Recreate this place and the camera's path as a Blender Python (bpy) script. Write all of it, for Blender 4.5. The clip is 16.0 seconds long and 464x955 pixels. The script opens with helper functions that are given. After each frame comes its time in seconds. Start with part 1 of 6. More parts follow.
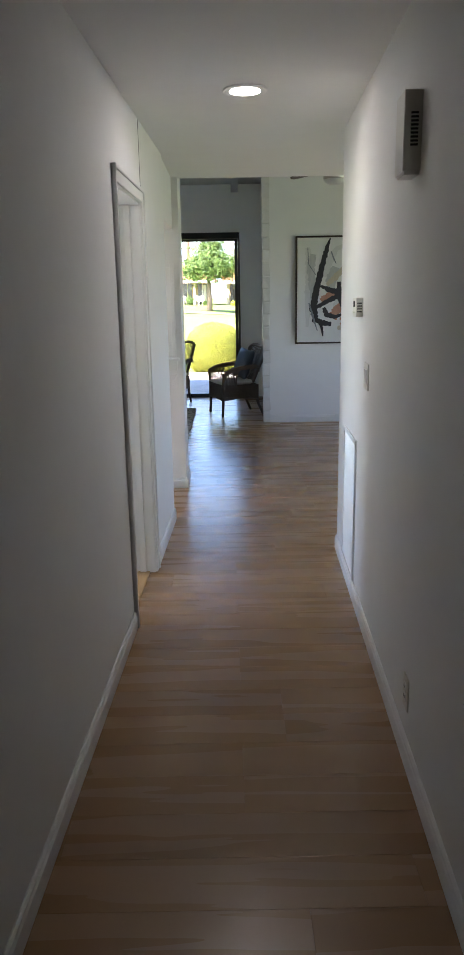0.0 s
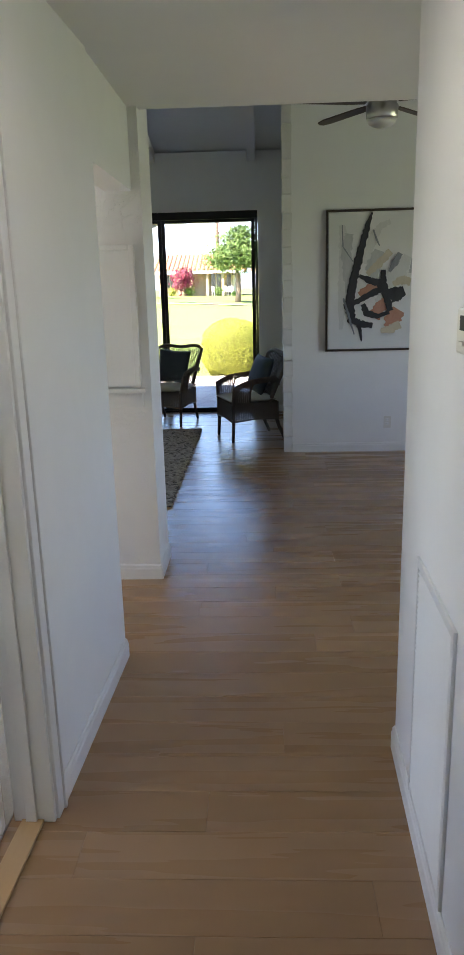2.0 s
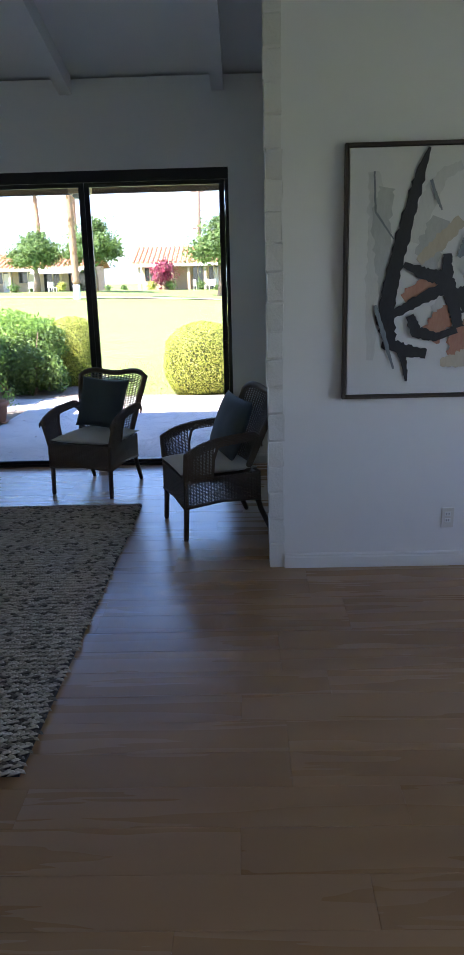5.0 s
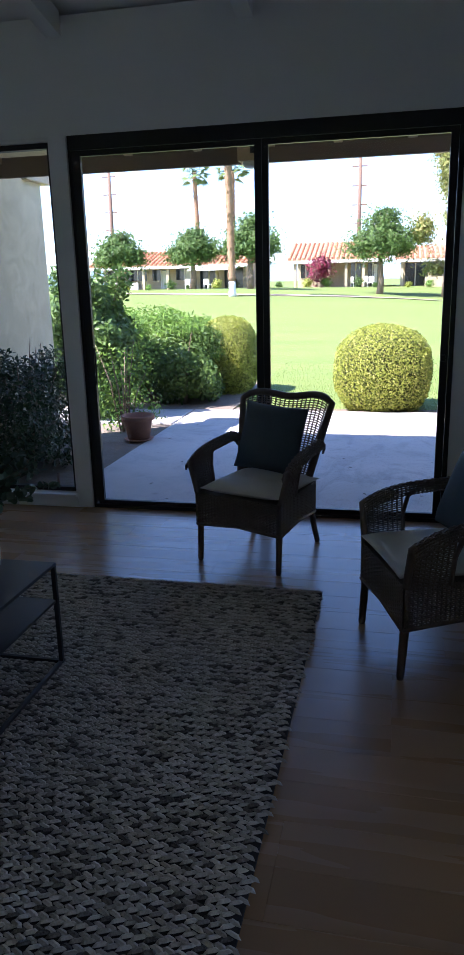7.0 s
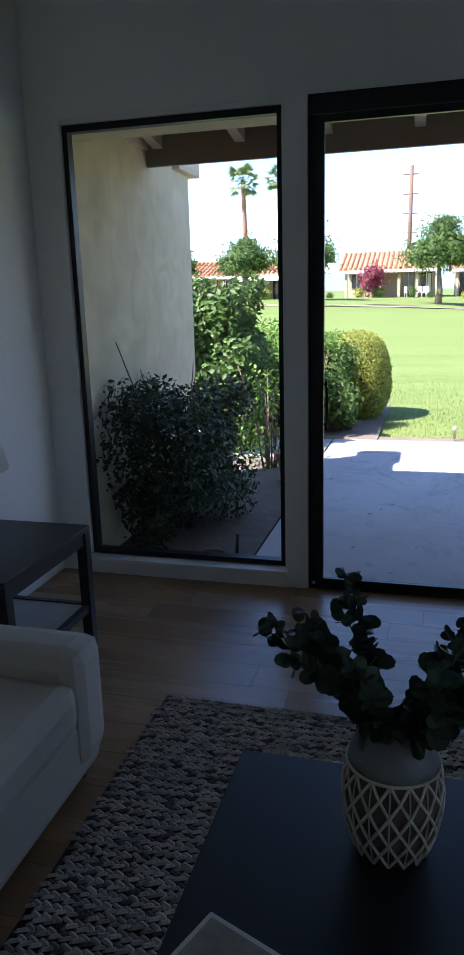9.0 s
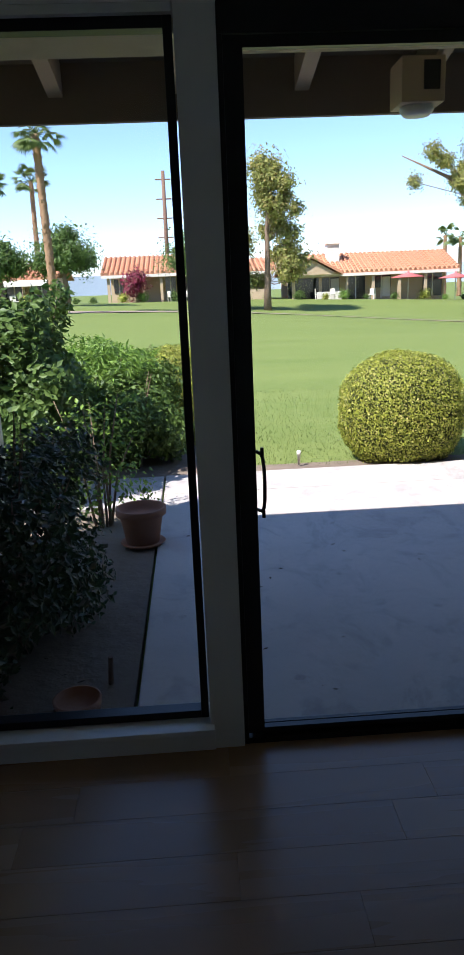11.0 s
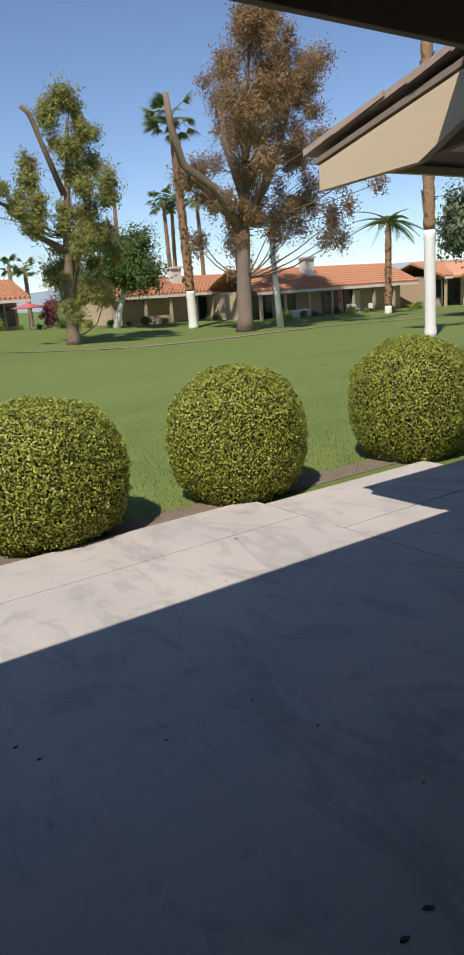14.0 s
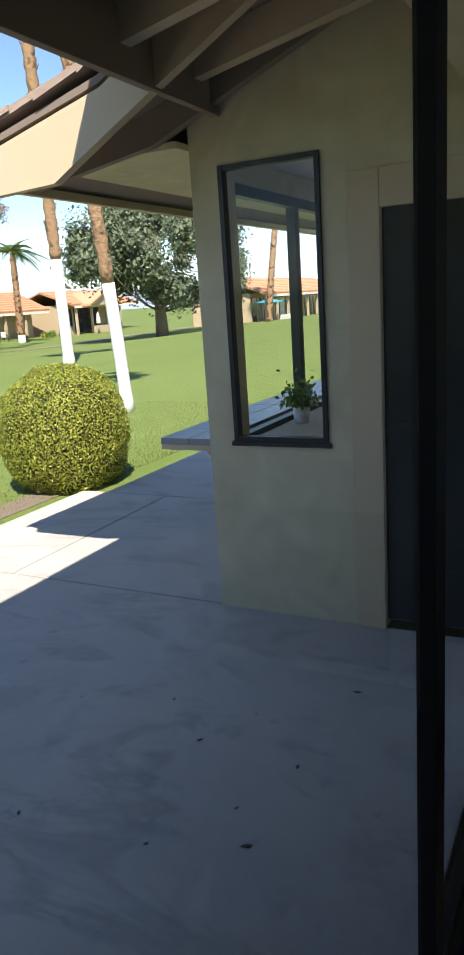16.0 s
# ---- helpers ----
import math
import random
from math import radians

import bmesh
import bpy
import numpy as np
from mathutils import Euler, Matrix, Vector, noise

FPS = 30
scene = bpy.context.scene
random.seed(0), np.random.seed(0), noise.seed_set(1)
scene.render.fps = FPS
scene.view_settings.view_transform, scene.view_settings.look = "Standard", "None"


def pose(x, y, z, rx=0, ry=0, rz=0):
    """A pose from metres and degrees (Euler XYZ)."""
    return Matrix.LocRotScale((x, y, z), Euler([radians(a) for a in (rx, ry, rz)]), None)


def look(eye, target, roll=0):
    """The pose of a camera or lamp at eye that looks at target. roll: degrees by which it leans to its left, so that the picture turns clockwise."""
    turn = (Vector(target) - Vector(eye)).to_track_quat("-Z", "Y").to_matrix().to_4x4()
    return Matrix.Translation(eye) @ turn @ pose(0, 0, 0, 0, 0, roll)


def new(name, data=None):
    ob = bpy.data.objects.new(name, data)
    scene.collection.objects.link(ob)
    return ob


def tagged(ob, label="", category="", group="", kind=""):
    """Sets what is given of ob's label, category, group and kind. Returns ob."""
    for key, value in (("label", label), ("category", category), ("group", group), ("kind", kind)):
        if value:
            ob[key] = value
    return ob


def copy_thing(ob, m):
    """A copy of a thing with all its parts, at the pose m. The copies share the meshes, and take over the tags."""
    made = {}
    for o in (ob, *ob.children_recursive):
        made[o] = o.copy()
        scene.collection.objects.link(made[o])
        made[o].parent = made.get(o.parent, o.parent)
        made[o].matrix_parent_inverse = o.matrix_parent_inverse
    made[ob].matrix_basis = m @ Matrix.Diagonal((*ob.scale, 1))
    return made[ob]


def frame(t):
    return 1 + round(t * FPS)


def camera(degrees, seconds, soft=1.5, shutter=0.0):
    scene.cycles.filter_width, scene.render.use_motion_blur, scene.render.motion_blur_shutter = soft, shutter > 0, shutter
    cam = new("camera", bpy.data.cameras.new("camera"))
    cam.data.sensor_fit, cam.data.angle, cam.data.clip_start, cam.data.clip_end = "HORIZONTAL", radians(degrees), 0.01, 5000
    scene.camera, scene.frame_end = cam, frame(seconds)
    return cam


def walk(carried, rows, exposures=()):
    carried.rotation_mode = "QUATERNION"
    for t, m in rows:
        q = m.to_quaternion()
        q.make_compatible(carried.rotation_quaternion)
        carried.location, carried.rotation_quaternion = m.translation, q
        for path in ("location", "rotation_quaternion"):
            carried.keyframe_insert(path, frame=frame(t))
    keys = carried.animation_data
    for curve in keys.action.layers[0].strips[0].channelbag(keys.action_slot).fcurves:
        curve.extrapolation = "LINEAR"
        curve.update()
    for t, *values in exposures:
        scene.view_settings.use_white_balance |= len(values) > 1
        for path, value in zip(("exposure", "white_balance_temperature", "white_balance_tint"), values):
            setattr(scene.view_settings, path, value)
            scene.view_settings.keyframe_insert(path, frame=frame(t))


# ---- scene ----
cam = camera(35.5, 16.0)
PATH = [
    (0, (-0.077, 0.43, 1.544), (-0.072, 2.371, 1.062), -1.0),
    (0.5, (-0.005, 0.952, 1.538), (-0.029, 2.89, 1.045), -1.1),
    (1, (0.034, 1.471, 1.543), (-0.008, 3.407, 1.042), -1.0),
    (1.5, (0.061, 1.988, 1.581), (0.0, 3.922, 1.077), -1.1),
    (2, (0.135, 2.517, 1.581), (0.053, 4.451, 1.075), -1.5),
    (2.5, (0.129, 3.041, 1.555), (0.031, 4.973, 1.049), -1.4),
    (3, (0.15, 3.56, 1.556), (0.041, 5.489, 1.041), -1.6),
    (3.5, (0.157, 4.12, 1.572), (0.046, 6.046, 1.047), -1.5),
    (5.8, (0.182, 6.358, 1.558), (-0.001, 8.28, 1.038), -1.5),
    (6, (0.145, 6.542, 1.535), (-0.109, 8.456, 1.016), -1.5),
    (6.5, (-0.02, 6.927, 1.547), (-0.394, 8.822, 1.027), -1.5),
    (7, (-0.218, 7.28, 1.571), (-0.649, 9.162, 1.05), -1.4),
    (7.5, (-0.567, 7.551, 1.559), (-1.039, 9.425, 1.046), -1.3),
    (8, (-0.941, 7.805, 1.561), (-1.451, 9.672, 1.058), -1.5),
    (8.2, (-1.095, 7.912, 1.562), (-1.614, 9.778, 1.064), -1.5),
    (10.3, (-2.387, 9.025, 1.677), (-2.6, 10.948, 1.171), -2.0),
    (10.5, (-2.436, 9.182, 1.669), (-2.541, 11.115, 1.168), -2.2),
    (11, (-2.464, 9.599, 1.676), (-2.374, 11.533, 1.174), -2.4),
    (11.5, (-2.492, 9.988, 1.66), (-2.272, 11.914, 1.168), -2.5),
    (12, (-2.491, 10.366, 1.665), (-2.084, 12.261, 1.174), -2.9),
    (12.5, (-2.44, 10.751, 1.684), (-1.865, 12.603, 1.194), -3.1),
    (13, (-2.439, 11.096, 1.67), (-1.723, 12.9, 1.187), -3.1),
    (13.5, (-2.425, 11.265, 1.736), (-1.534, 12.989, 1.255), -4.7),
    (14, (-2.263, 11.6, 1.646), (-1.16, 13.196, 1.163), -4.0),
    (14.5, (-2.2, 11.746, 1.652), (-0.886, 13.174, 1.167), -4.1),
    (15, (-2.173, 11.849, 1.652), (-0.68, 13.089, 1.169), -4.2),
    (15.5, (-2.144, 11.851, 1.652), (-0.525, 12.924, 1.175), -4.2),
    (16, (-2.141, 11.824, 1.641), (-0.416, 12.719, 1.167), -3.9),
]
BETWEEN = [
    (4.2, (0.199, 4.845, 1.592), (0.121, 6.774, 1.061), -1.5),
    (5.0, (0.243, 5.617, 1.604), (0.199, 7.552, 1.078), -1.5),
    (8.8, (-1.569, 8.19, 1.586), (-2.1, 10.062, 1.093), -1.6),
    (9.4, (-2.012, 8.46, 1.633), (-2.488, 10.353, 1.133), -1.7),
    (9.9, (-2.282, 8.736, 1.667), (-2.642, 10.649, 1.161), -1.8),
]
# the way walked across the unseen stretches is keyed too
walk(cam, [(t, look(e, a, r)) for t, e, a, r in sorted(PATH + BETWEEN)],
     exposures=[(0, 3.5, 6400, 18), (1.0, 3.3, 6400, 18), (2.0, 3.15, 6550, 18), (3.5, 3.2, 6450, 20), (5.8, 2.65, 5600, 22), (7.0, 2.2, 5550, 23), (8.2, 2.0, 5600, 21), (10.3, 1.9, 5800, 18),
                (11.0, 1.15, 5900, 17), (12.0, 0.85, 6200, 17), (12.5, 0.6, 6350, 17), (13.5, 0.25, 6400, 16), (14.5, 0.12, 6400, 14), (15.5, 0.6, 6400, 12), (16.0, 1.1, 6400, 12)])

# ---- daylight ----
SUN = Vector((0.62, 0.45, -1.0)).normalized()      # the way the sunlight travels
world = bpy.data.worlds.new("sky")
scene.world = world
world.use_nodes = True
wn = world.node_tree.nodes
sky = wn.new("ShaderNodeTexSky")
sky.sky_type, sky.sun_disc = "NISHITA", False
sky.sun_elevation = math.asin(-SUN.z)
sky.sun_rotation = math.atan2(-SUN.x, -SUN.y)
sky.air_density, sky.dust_density, sky.ozone_density = 0.9, 0.05, 3.5
wn["Background"].inputs["Strength"].default_value = 0.12
world.node_tree.links.new(sky.outputs[0], wn["Background"].inputs[0])
sun = new("sun", bpy.data.lights.new("sun", "SUN"))
sun.data.energy, sun.data.angle, sun.data.color = 5.0, radians(0.5), (1.0, 0.93, 0.82)
sun.matrix_world = look((0, 0, 30), Vector((0, 0, 30)) + SUN)


def fill_light(name, at, way, w, h, watts):
    """Area lamp added as fill, standing in for sky light at an unseen opening."""
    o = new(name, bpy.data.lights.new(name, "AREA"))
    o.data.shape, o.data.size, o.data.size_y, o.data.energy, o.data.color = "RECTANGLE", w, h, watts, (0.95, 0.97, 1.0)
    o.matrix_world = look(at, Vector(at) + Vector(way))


# passage daylight is inferred from its lit panel; the other two are assumed
fill_light("dining_window_light", (4.25, 7.1, 1.5), (-1, 0, 0), 2.3, 1.25, 1.7)
fill_light("passage_window_light", (-3.92, 5.85, 1.05), (1, 0, 0), 0.8, 2.0, 2.2)
fill_light("side_room_window_light", (-3.92, 3.35, 1.45), (1, 0, 0), 1.6, 1.25, 2.4)

# ---- materials ----
def material(name):
    m = bpy.data.materials.new(name)
    m.use_nodes = True
    nt = m.node_tree
    return m, nt, nt.nodes["Principled BSDF"]


def ramp(nt, fac, stops):
    r = nt.nodes.new("ShaderNodeValToRGB")
    nt.links.new(fac, r.inputs[0])
    e = r.color_ramp.elements
    while len(e) < len(stops):
        e.new(0.5)
    for k, (p, c) in zip(e, stops):
        k.position, k.color = p, (*c, 1)
    return r.outputs[0]


def coords(nt, scale=(1, 1, 1), kind="Object"):
    tc, mp = nt.nodes.new("ShaderNodeTexCoord"), nt.nodes.new("ShaderNodeMapping")
    mp.inputs["Scale"].default_value = scale
    nt.links.new(tc.outputs[kind], mp.inputs[0])
    return mp.outputs[0]


def place(nt, scale=(1, 1, 1)):
    g, mp = nt.nodes.new("ShaderNodeNewGeometry"), nt.nodes.new("ShaderNodeMapping")
    mp.inputs["Scale"].default_value = scale
    nt.links.new(g.outputs["Position"], mp.inputs[0])
    return mp.outputs[0]


def grain(nt, vec, scale, detail=4, rough=0.6, dist=0.0):
    n = nt.nodes.new("ShaderNodeTexNoise")
    n.inputs["Scale"].default_value, n.inputs["Detail"].default_value = scale, detail
    n.inputs["Roughness"].default_value, n.inputs["Distortion"].default_value = rough, dist
    nt.links.new(vec, n.inputs["Vector"])
    return n.outputs["Fac"]


def mixed(nt, fac, a, b, mode="MIX"):
    n = nt.nodes.new("ShaderNodeMix")
    n.data_type, n.blend_type = "RGBA", mode
    for sock, v in ((n.inputs[0], fac), (n.inputs[6], a), (n.inputs[7], b)):
        if hasattr(v, "is_linked"):
            nt.links.new(v, sock)
        else:
            sock.default_value = v if isinstance(v, (int, float)) else (*v, 1)
    return n.outputs[2]


def bump(nt, bsdf, height, strength, distance):
    b = nt.nodes.new("ShaderNodeBump")
    b.inputs["Strength"].default_value, b.inputs["Distance"].default_value = strength, distance
    nt.links.new(height, b.inputs["Height"])
    nt.links.new(b.outputs[0], bsdf.inputs["Normal"])


def surface(name, lo, hi, rough=0.6, scale=6.0, fine=60.0, relief=0.15, depth=0.004, metal=0.0, random=0.0, stretch=(1, 1, 1), spec=0.5):
    """Two scales of tone between lo and hi, a fine relief, and a tone of its own for each object."""
    m, nt, b = material(name)
    v = place(nt, stretch)
    big, small = grain(nt, v, scale, 5), grain(nt, v, fine, 3)
    c = mixed(nt, big, lo, hi)
    c = mixed(nt, 0.25, c, ramp(nt, small, [(0.3, lo), (0.7, hi)]))
    if random:
        oi = nt.nodes.new("ShaderNodeObjectInfo")
        c = mixed(nt, random, c, ramp(nt, oi.outputs["Random"], [(0.0, tuple(x * 0.55 for x in lo)), (1.0, tuple(min(1, x * 1.3) for x in hi))]))
    nt.links.new(c, b.inputs["Base Color"])
    b.inputs["Roughness"].default_value, b.inputs["Metallic"].default_value = rough, metal
    b.inputs["Specular IOR Level"].default_value = spec
    bump(nt, b, small, relief, depth)
    return m


def foliage(name, dark, light, dry=None, rough=0.5):
    """Leaves: each leaf its own tone, some light through it."""
    m, nt, b = material(name)
    g = nt.nodes.new("ShaderNodeNewGeometry")
    stops = [(0.0, dark), (0.75, light), (1.0, dry or light)]
    nt.links.new(ramp(nt, g.outputs["Random Per Island"], stops), b.inputs["Base Color"])
    b.inputs["Roughness"].default_value = rough
    b.inputs["Specular IOR Level"].default_value = 0.3
    tr, mx = nt.nodes.new("ShaderNodeBsdfTranslucent"), nt.nodes.new("ShaderNodeMixShader")
    nt.links.new(ramp(nt, g.outputs["Random Per Island"], [(p, tuple(1.4 * x for x in c)) for p, c in stops]), tr.inputs[0])
    mx.inputs[0].default_value = 0.25
    nt.links.new(b.outputs[0], mx.inputs[1])
    nt.links.new(tr.outputs[0], mx.inputs[2])
    nt.links.new(mx.outputs[0], nt.nodes["Material Output"].inputs[0])
    return m


def pane_glass(name, tint=(0.985, 0.99, 0.985)):
    """Clear glass: seen through, with a faint gloss that grows towards grazing."""
    m, nt, b = material(name)
    nt.nodes.remove(b)
    t, gl, mx = nt.nodes.new("ShaderNodeBsdfTransparent"), nt.nodes.new("ShaderNodeBsdfGlossy"), nt.nodes.new("ShaderNodeMixShader")
    lw, pw, ml = nt.nodes.new("ShaderNodeLayerWeight"), nt.nodes.new("ShaderNodeMath"), nt.nodes.new("ShaderNodeMath")
    lw.inputs["Blend"].default_value = 0.5
    pw.operation, ml.operation = "POWER", "MULTIPLY_ADD"
    pw.inputs[1].default_value, ml.inputs[1].default_value, ml.inputs[2].default_value = 4.0, 0.22, 0.012
    t.inputs[0].default_value = (*tint, 1)
    gl.inputs["Roughness"].default_value = 0.02
    nt.links.new(lw.outputs["Facing"], pw.inputs[0])
    nt.links.new(pw.outputs[0], ml.inputs[0])
    nt.links.new(ml.outputs[0], mx.inputs[0])
    nt.links.new(t.outputs[0], mx.inputs[1])
    nt.links.new(gl.outputs[0], mx.inputs[2])
    nt.links.new(mx.outputs[0], nt.nodes["Material Output"].inputs[0])
    return m


def wood_floor():
    m, nt, b = material("oak_plank")
    oi = nt.nodes.new("ShaderNodeObjectInfo")
    sh = nt.nodes.new("ShaderNodeVectorMath")
    sh.operation = "MULTIPLY_ADD"
    comb = nt.nodes.new("ShaderNodeCombineXYZ")
    for k in ("X", "Y", "Z"):
        nt.links.new(oi.outputs["Random"], comb.inputs[k])
    sh.inputs[1].default_value = (7, 11, 5)
    nt.links.new(comb.outputs[0], sh.inputs[0])
    nt.links.new(place(nt, (0.45, 6.5, 1)), sh.inputs[2])
    streak = grain(nt, sh.outputs[0], 1.3, 3, 0.5, 0.3)
    c = ramp(nt, streak, [(0.1, (0.305, 0.176, 0.086)), (0.5, (0.325, 0.190, 0.094)), (0.9, (0.345, 0.204, 0.102))])
    c = mixed(nt, 0.30, c, ramp(nt, oi.outputs["Random"], [(0, (0.25, 0.14, 0.066)), (0.5, (0.35, 0.21, 0.108)), (1, (0.44, 0.275, 0.15))]))
    nt.links.new(c, b.inputs["Base Color"])
    nt.links.new(ramp(nt, streak, [(0.3, (0.25, 0.25, 0.25)), (0.7, (0.30, 0.30, 0.30))]), b.inputs["Roughness"])
    return m


def plaster(name, lo, hi, rough=0.75, trowel=0.25):
    """Painted plaster: low trowel marks and a fine stipple."""
    m, nt, b = material(name)
    v = place(nt)
    broad, stip = grain(nt, v, 4.0, 4, 0.55, 1.0), grain(nt, v, 55, 3)
    ridge = ramp(nt, grain(nt, v, 7.0, 5, 0.6, 1.6), [(0.47, (0, 0, 0)), (0.50, (1, 1, 1)), (0.53, (0.2, 0.2, 0.2))])
    ridge = mixed(nt, ramp(nt, grain(nt, v, 1.7, 2), [(0.50, (0, 0, 0)), (0.66, (1, 1, 1))]), (0.1, 0.1, 0.1), ridge)
    nt.links.new(mixed(nt, broad, lo, hi), b.inputs["Base Color"])
    b.inputs["Roughness"].default_value = rough
    b.inputs["Specular IOR Level"].default_value = 0.3
    bump(nt, b, mixed(nt, 0.35, ridge, stip), trowel, 0.004)
    return m


def concrete():
    m, nt, b = material("patio_concrete")
    v = place(nt)
    big, mid, fine = grain(nt, v, 0.7, 5, 0.6, 0.4), grain(nt, v, 3.5, 5, 0.65, 0.5), grain(nt, v, 40, 4)
    c = ramp(nt, big, [(0.3, (0.38, 0.35, 0.325)), (0.65, (0.50, 0.455, 0.41))])
    c = mixed(nt, ramp(nt, mid, [(0.55, (0, 0, 0)), (0.75, (0.85, 0.85, 0.85))]), c, (0.28, 0.26, 0.25))
    drip = ramp(nt, grain(nt, place(nt, (1.0, 0.45, 1)), 1.6, 6, 0.7, 1.8), [(0.52, (0, 0, 0)), (0.60, (0.5, 0.5, 0.5)), (0.68, (0, 0, 0))])
    c = mixed(nt, drip, c, (0.24, 0.22, 0.21))
    spot = ramp(nt, grain(nt, v, 9, 3, 0.5), [(0.70, (0, 0, 0)), (0.76, (0.6, 0.6, 0.6))])
    c = mixed(nt, spot, c, (0.22, 0.20, 0.19))
    c = mixed(nt, 0.2, c, ramp(nt, fine, [(0.3, (0.34, 0.31, 0.29)), (0.7, (0.54, 0.49, 0.44))]))
    nt.links.new(c, b.inputs["Base Color"])
    b.inputs["Roughness"].default_value = 0.8
    bump(nt, b, fine, 0.2, 0.003)
    return m


def turf():
    m, nt, b = material("mown_turf")
    v = place(nt)
    big, mid, fine = grain(nt, v, 0.06, 5, 0.6, 0.8), grain(nt, place(nt, (0.25, 1.1, 1)), 0.5, 5, 0.65), grain(nt, v, 30, 5, 0.75)
    c = ramp(nt, big, [(0.35, (0.105, 0.155, 0.034)), (0.65, (0.16, 0.20, 0.05))])
    c = mixed(nt, ramp(nt, mid, [(0.45, (0, 0, 0)), (0.75, (0.6, 0.6, 0.6))]), c, (0.215, 0.23, 0.075))
    band = grain(nt, place(nt, (0.05, 0.9, 1)), 0.8, 3, 0.6, 0.6)
    c = mixed(nt, 0.5, c, ramp(nt, band, [(0.38, (0.075, 0.125, 0.022)), (0.62, (0.22, 0.25, 0.075))]))
    clump = grain(nt, place(nt, (1, 0.6, 1)), 5, 5, 0.8)
    c = mixed(nt, 0.35, c, ramp(nt, clump, [(0.36, (0.06, 0.10, 0.015)), (0.64, (0.24, 0.27, 0.085))]))
    c = mixed(nt, 0.5, c, ramp(nt, fine, [(0.36, (0.035, 0.07, 0.010)), (0.64, (0.21, 0.255, 0.07))]))
    nt.links.new(c, b.inputs["Base Color"])
    b.inputs["Roughness"].default_value = 0.9
    b.inputs["Specular IOR Level"].default_value = 0.15
    bump(nt, b, fine, 0.35, 0.012)
    return m


def glow(name, color, strength):
    m, nt, b = material(name)
    b.inputs["Base Color"].default_value = (*color, 1)
    b.inputs["Emission Color"].default_value = (*color, 1)
    b.inputs["Emission Strength"].default_value = strength
    return m


WALL = plaster("white_wall_paint", (0.79, 0.79, 0.775), (0.84, 0.84, 0.825), 0.7, 0.10)
ROUGHWALL = plaster("white_trowelled_plaster", (0.79, 0.78, 0.76), (0.84, 0.83, 0.805), 0.75, 0.8)
CEIL = plaster("white_ceiling_paint", (0.80, 0.80, 0.785), (0.84, 0.84, 0.825), 0.8, 0.15)
TRIM = surface("white_gloss_trim", (0.76, 0.76, 0.74), (0.82, 0.82, 0.80), 0.35, 3, 80, 0.04)
BRICKW = surface("white_painted_brick", (0.68, 0.68, 0.65), (0.78, 0.77, 0.74), 0.6, 9, 70, 0.5, 0.006, random=0.1)
PLANK = wood_floor()
SUBFLOOR = surface("dark_floor_joint", (0.12, 0.075, 0.045), (0.15, 0.095, 0.06), 0.8)
BLACKALU = surface("black_anodised_frame", (0.012, 0.012, 0.014), (0.022, 0.022, 0.024), 0.4, 5, 90, 0.05, metal=0.3)
GLASS = pane_glass("window_glass")
STUCCO = plaster("weathered_cream_stucco", (0.44, 0.37, 0.23), (0.80, 0.71, 0.50), 0.9, 0.5)
TAN = surface("tan_painted_timber", (0.56, 0.435, 0.28), (0.62, 0.49, 0.325), 0.6, 3, 50, 0.15, stretch=(1, 6, 6))
SOFFIT = surface("brown_soffit_boards", (0.19, 0.145, 0.11), (0.26, 0.20, 0.155), 0.8, 4, 40, 0.3, random=0.2)
CONCRETE = concrete()
TURF = turf()
SOIL = surface("dry_garden_soil", (0.13, 0.10, 0.075), (0.25, 0.20, 0.155), 0.95, 2.5, 12, 0.45, 0.03, spec=0.1)
# dark end of the leaf tones set low to paint in shaded gaps
BOXLEAF = foliage("boxwood_leaf", (0.018, 0.032, 0.005), (0.40, 0.44, 0.055), (0.55, 0.50, 0.16))
# near-black fill for the bushes: shade between the leaves, put into the colour
BOXCORE = surface("bush_inner_shade", (0.025, 0.032, 0.010), (0.05, 0.055, 0.018), 0.95)
OLEANDER = foliage("oleander_leaf", (0.06, 0.12, 0.02), (0.20, 0.32, 0.05))
DARKLEAF = foliage("dark_shrub_leaf", (0.018, 0.035, 0.016), (0.05, 0.08, 0.03), (0.09, 0.08, 0.05), 0.35)
TREELEAF = foliage("tree_leaf", (0.035, 0.07, 0.014), (0.115, 0.18, 0.038))
ELMLEAF = foliage("sparse_tree_leaf", (0.14, 0.16, 0.035), (0.30, 0.30, 0.08), (0.36, 0.27, 0.10))
RUSTLEAF = foliage("rusty_tree_leaf", (0.17, 0.10, 0.045), (0.33, 0.19, 0.085), (0.20, 0.20, 0.07))
GREYLEAF = foliage("grey_green_leaf", (0.06, 0.085, 0.045), (0.19, 0.22, 0.13))
PALMLEAF = foliage("palm_frond", (0.05, 0.085, 0.02), (0.14, 0.19, 0.05))
FLOWER = foliage("magenta_flower", (0.13, 0.014, 0.035), (0.26, 0.025, 0.065), (0.10, 0.14, 0.05))
BARK = surface("tree_bark", (0.13, 0.085, 0.055), (0.27, 0.19, 0.13), 0.95, 3, 18, 1.0, 0.05)
PALMBARK = surface("palm_bark", (0.20, 0.115, 0.06), (0.36, 0.22, 0.12), 0.95, 2, 9, 1.0, 0.06)
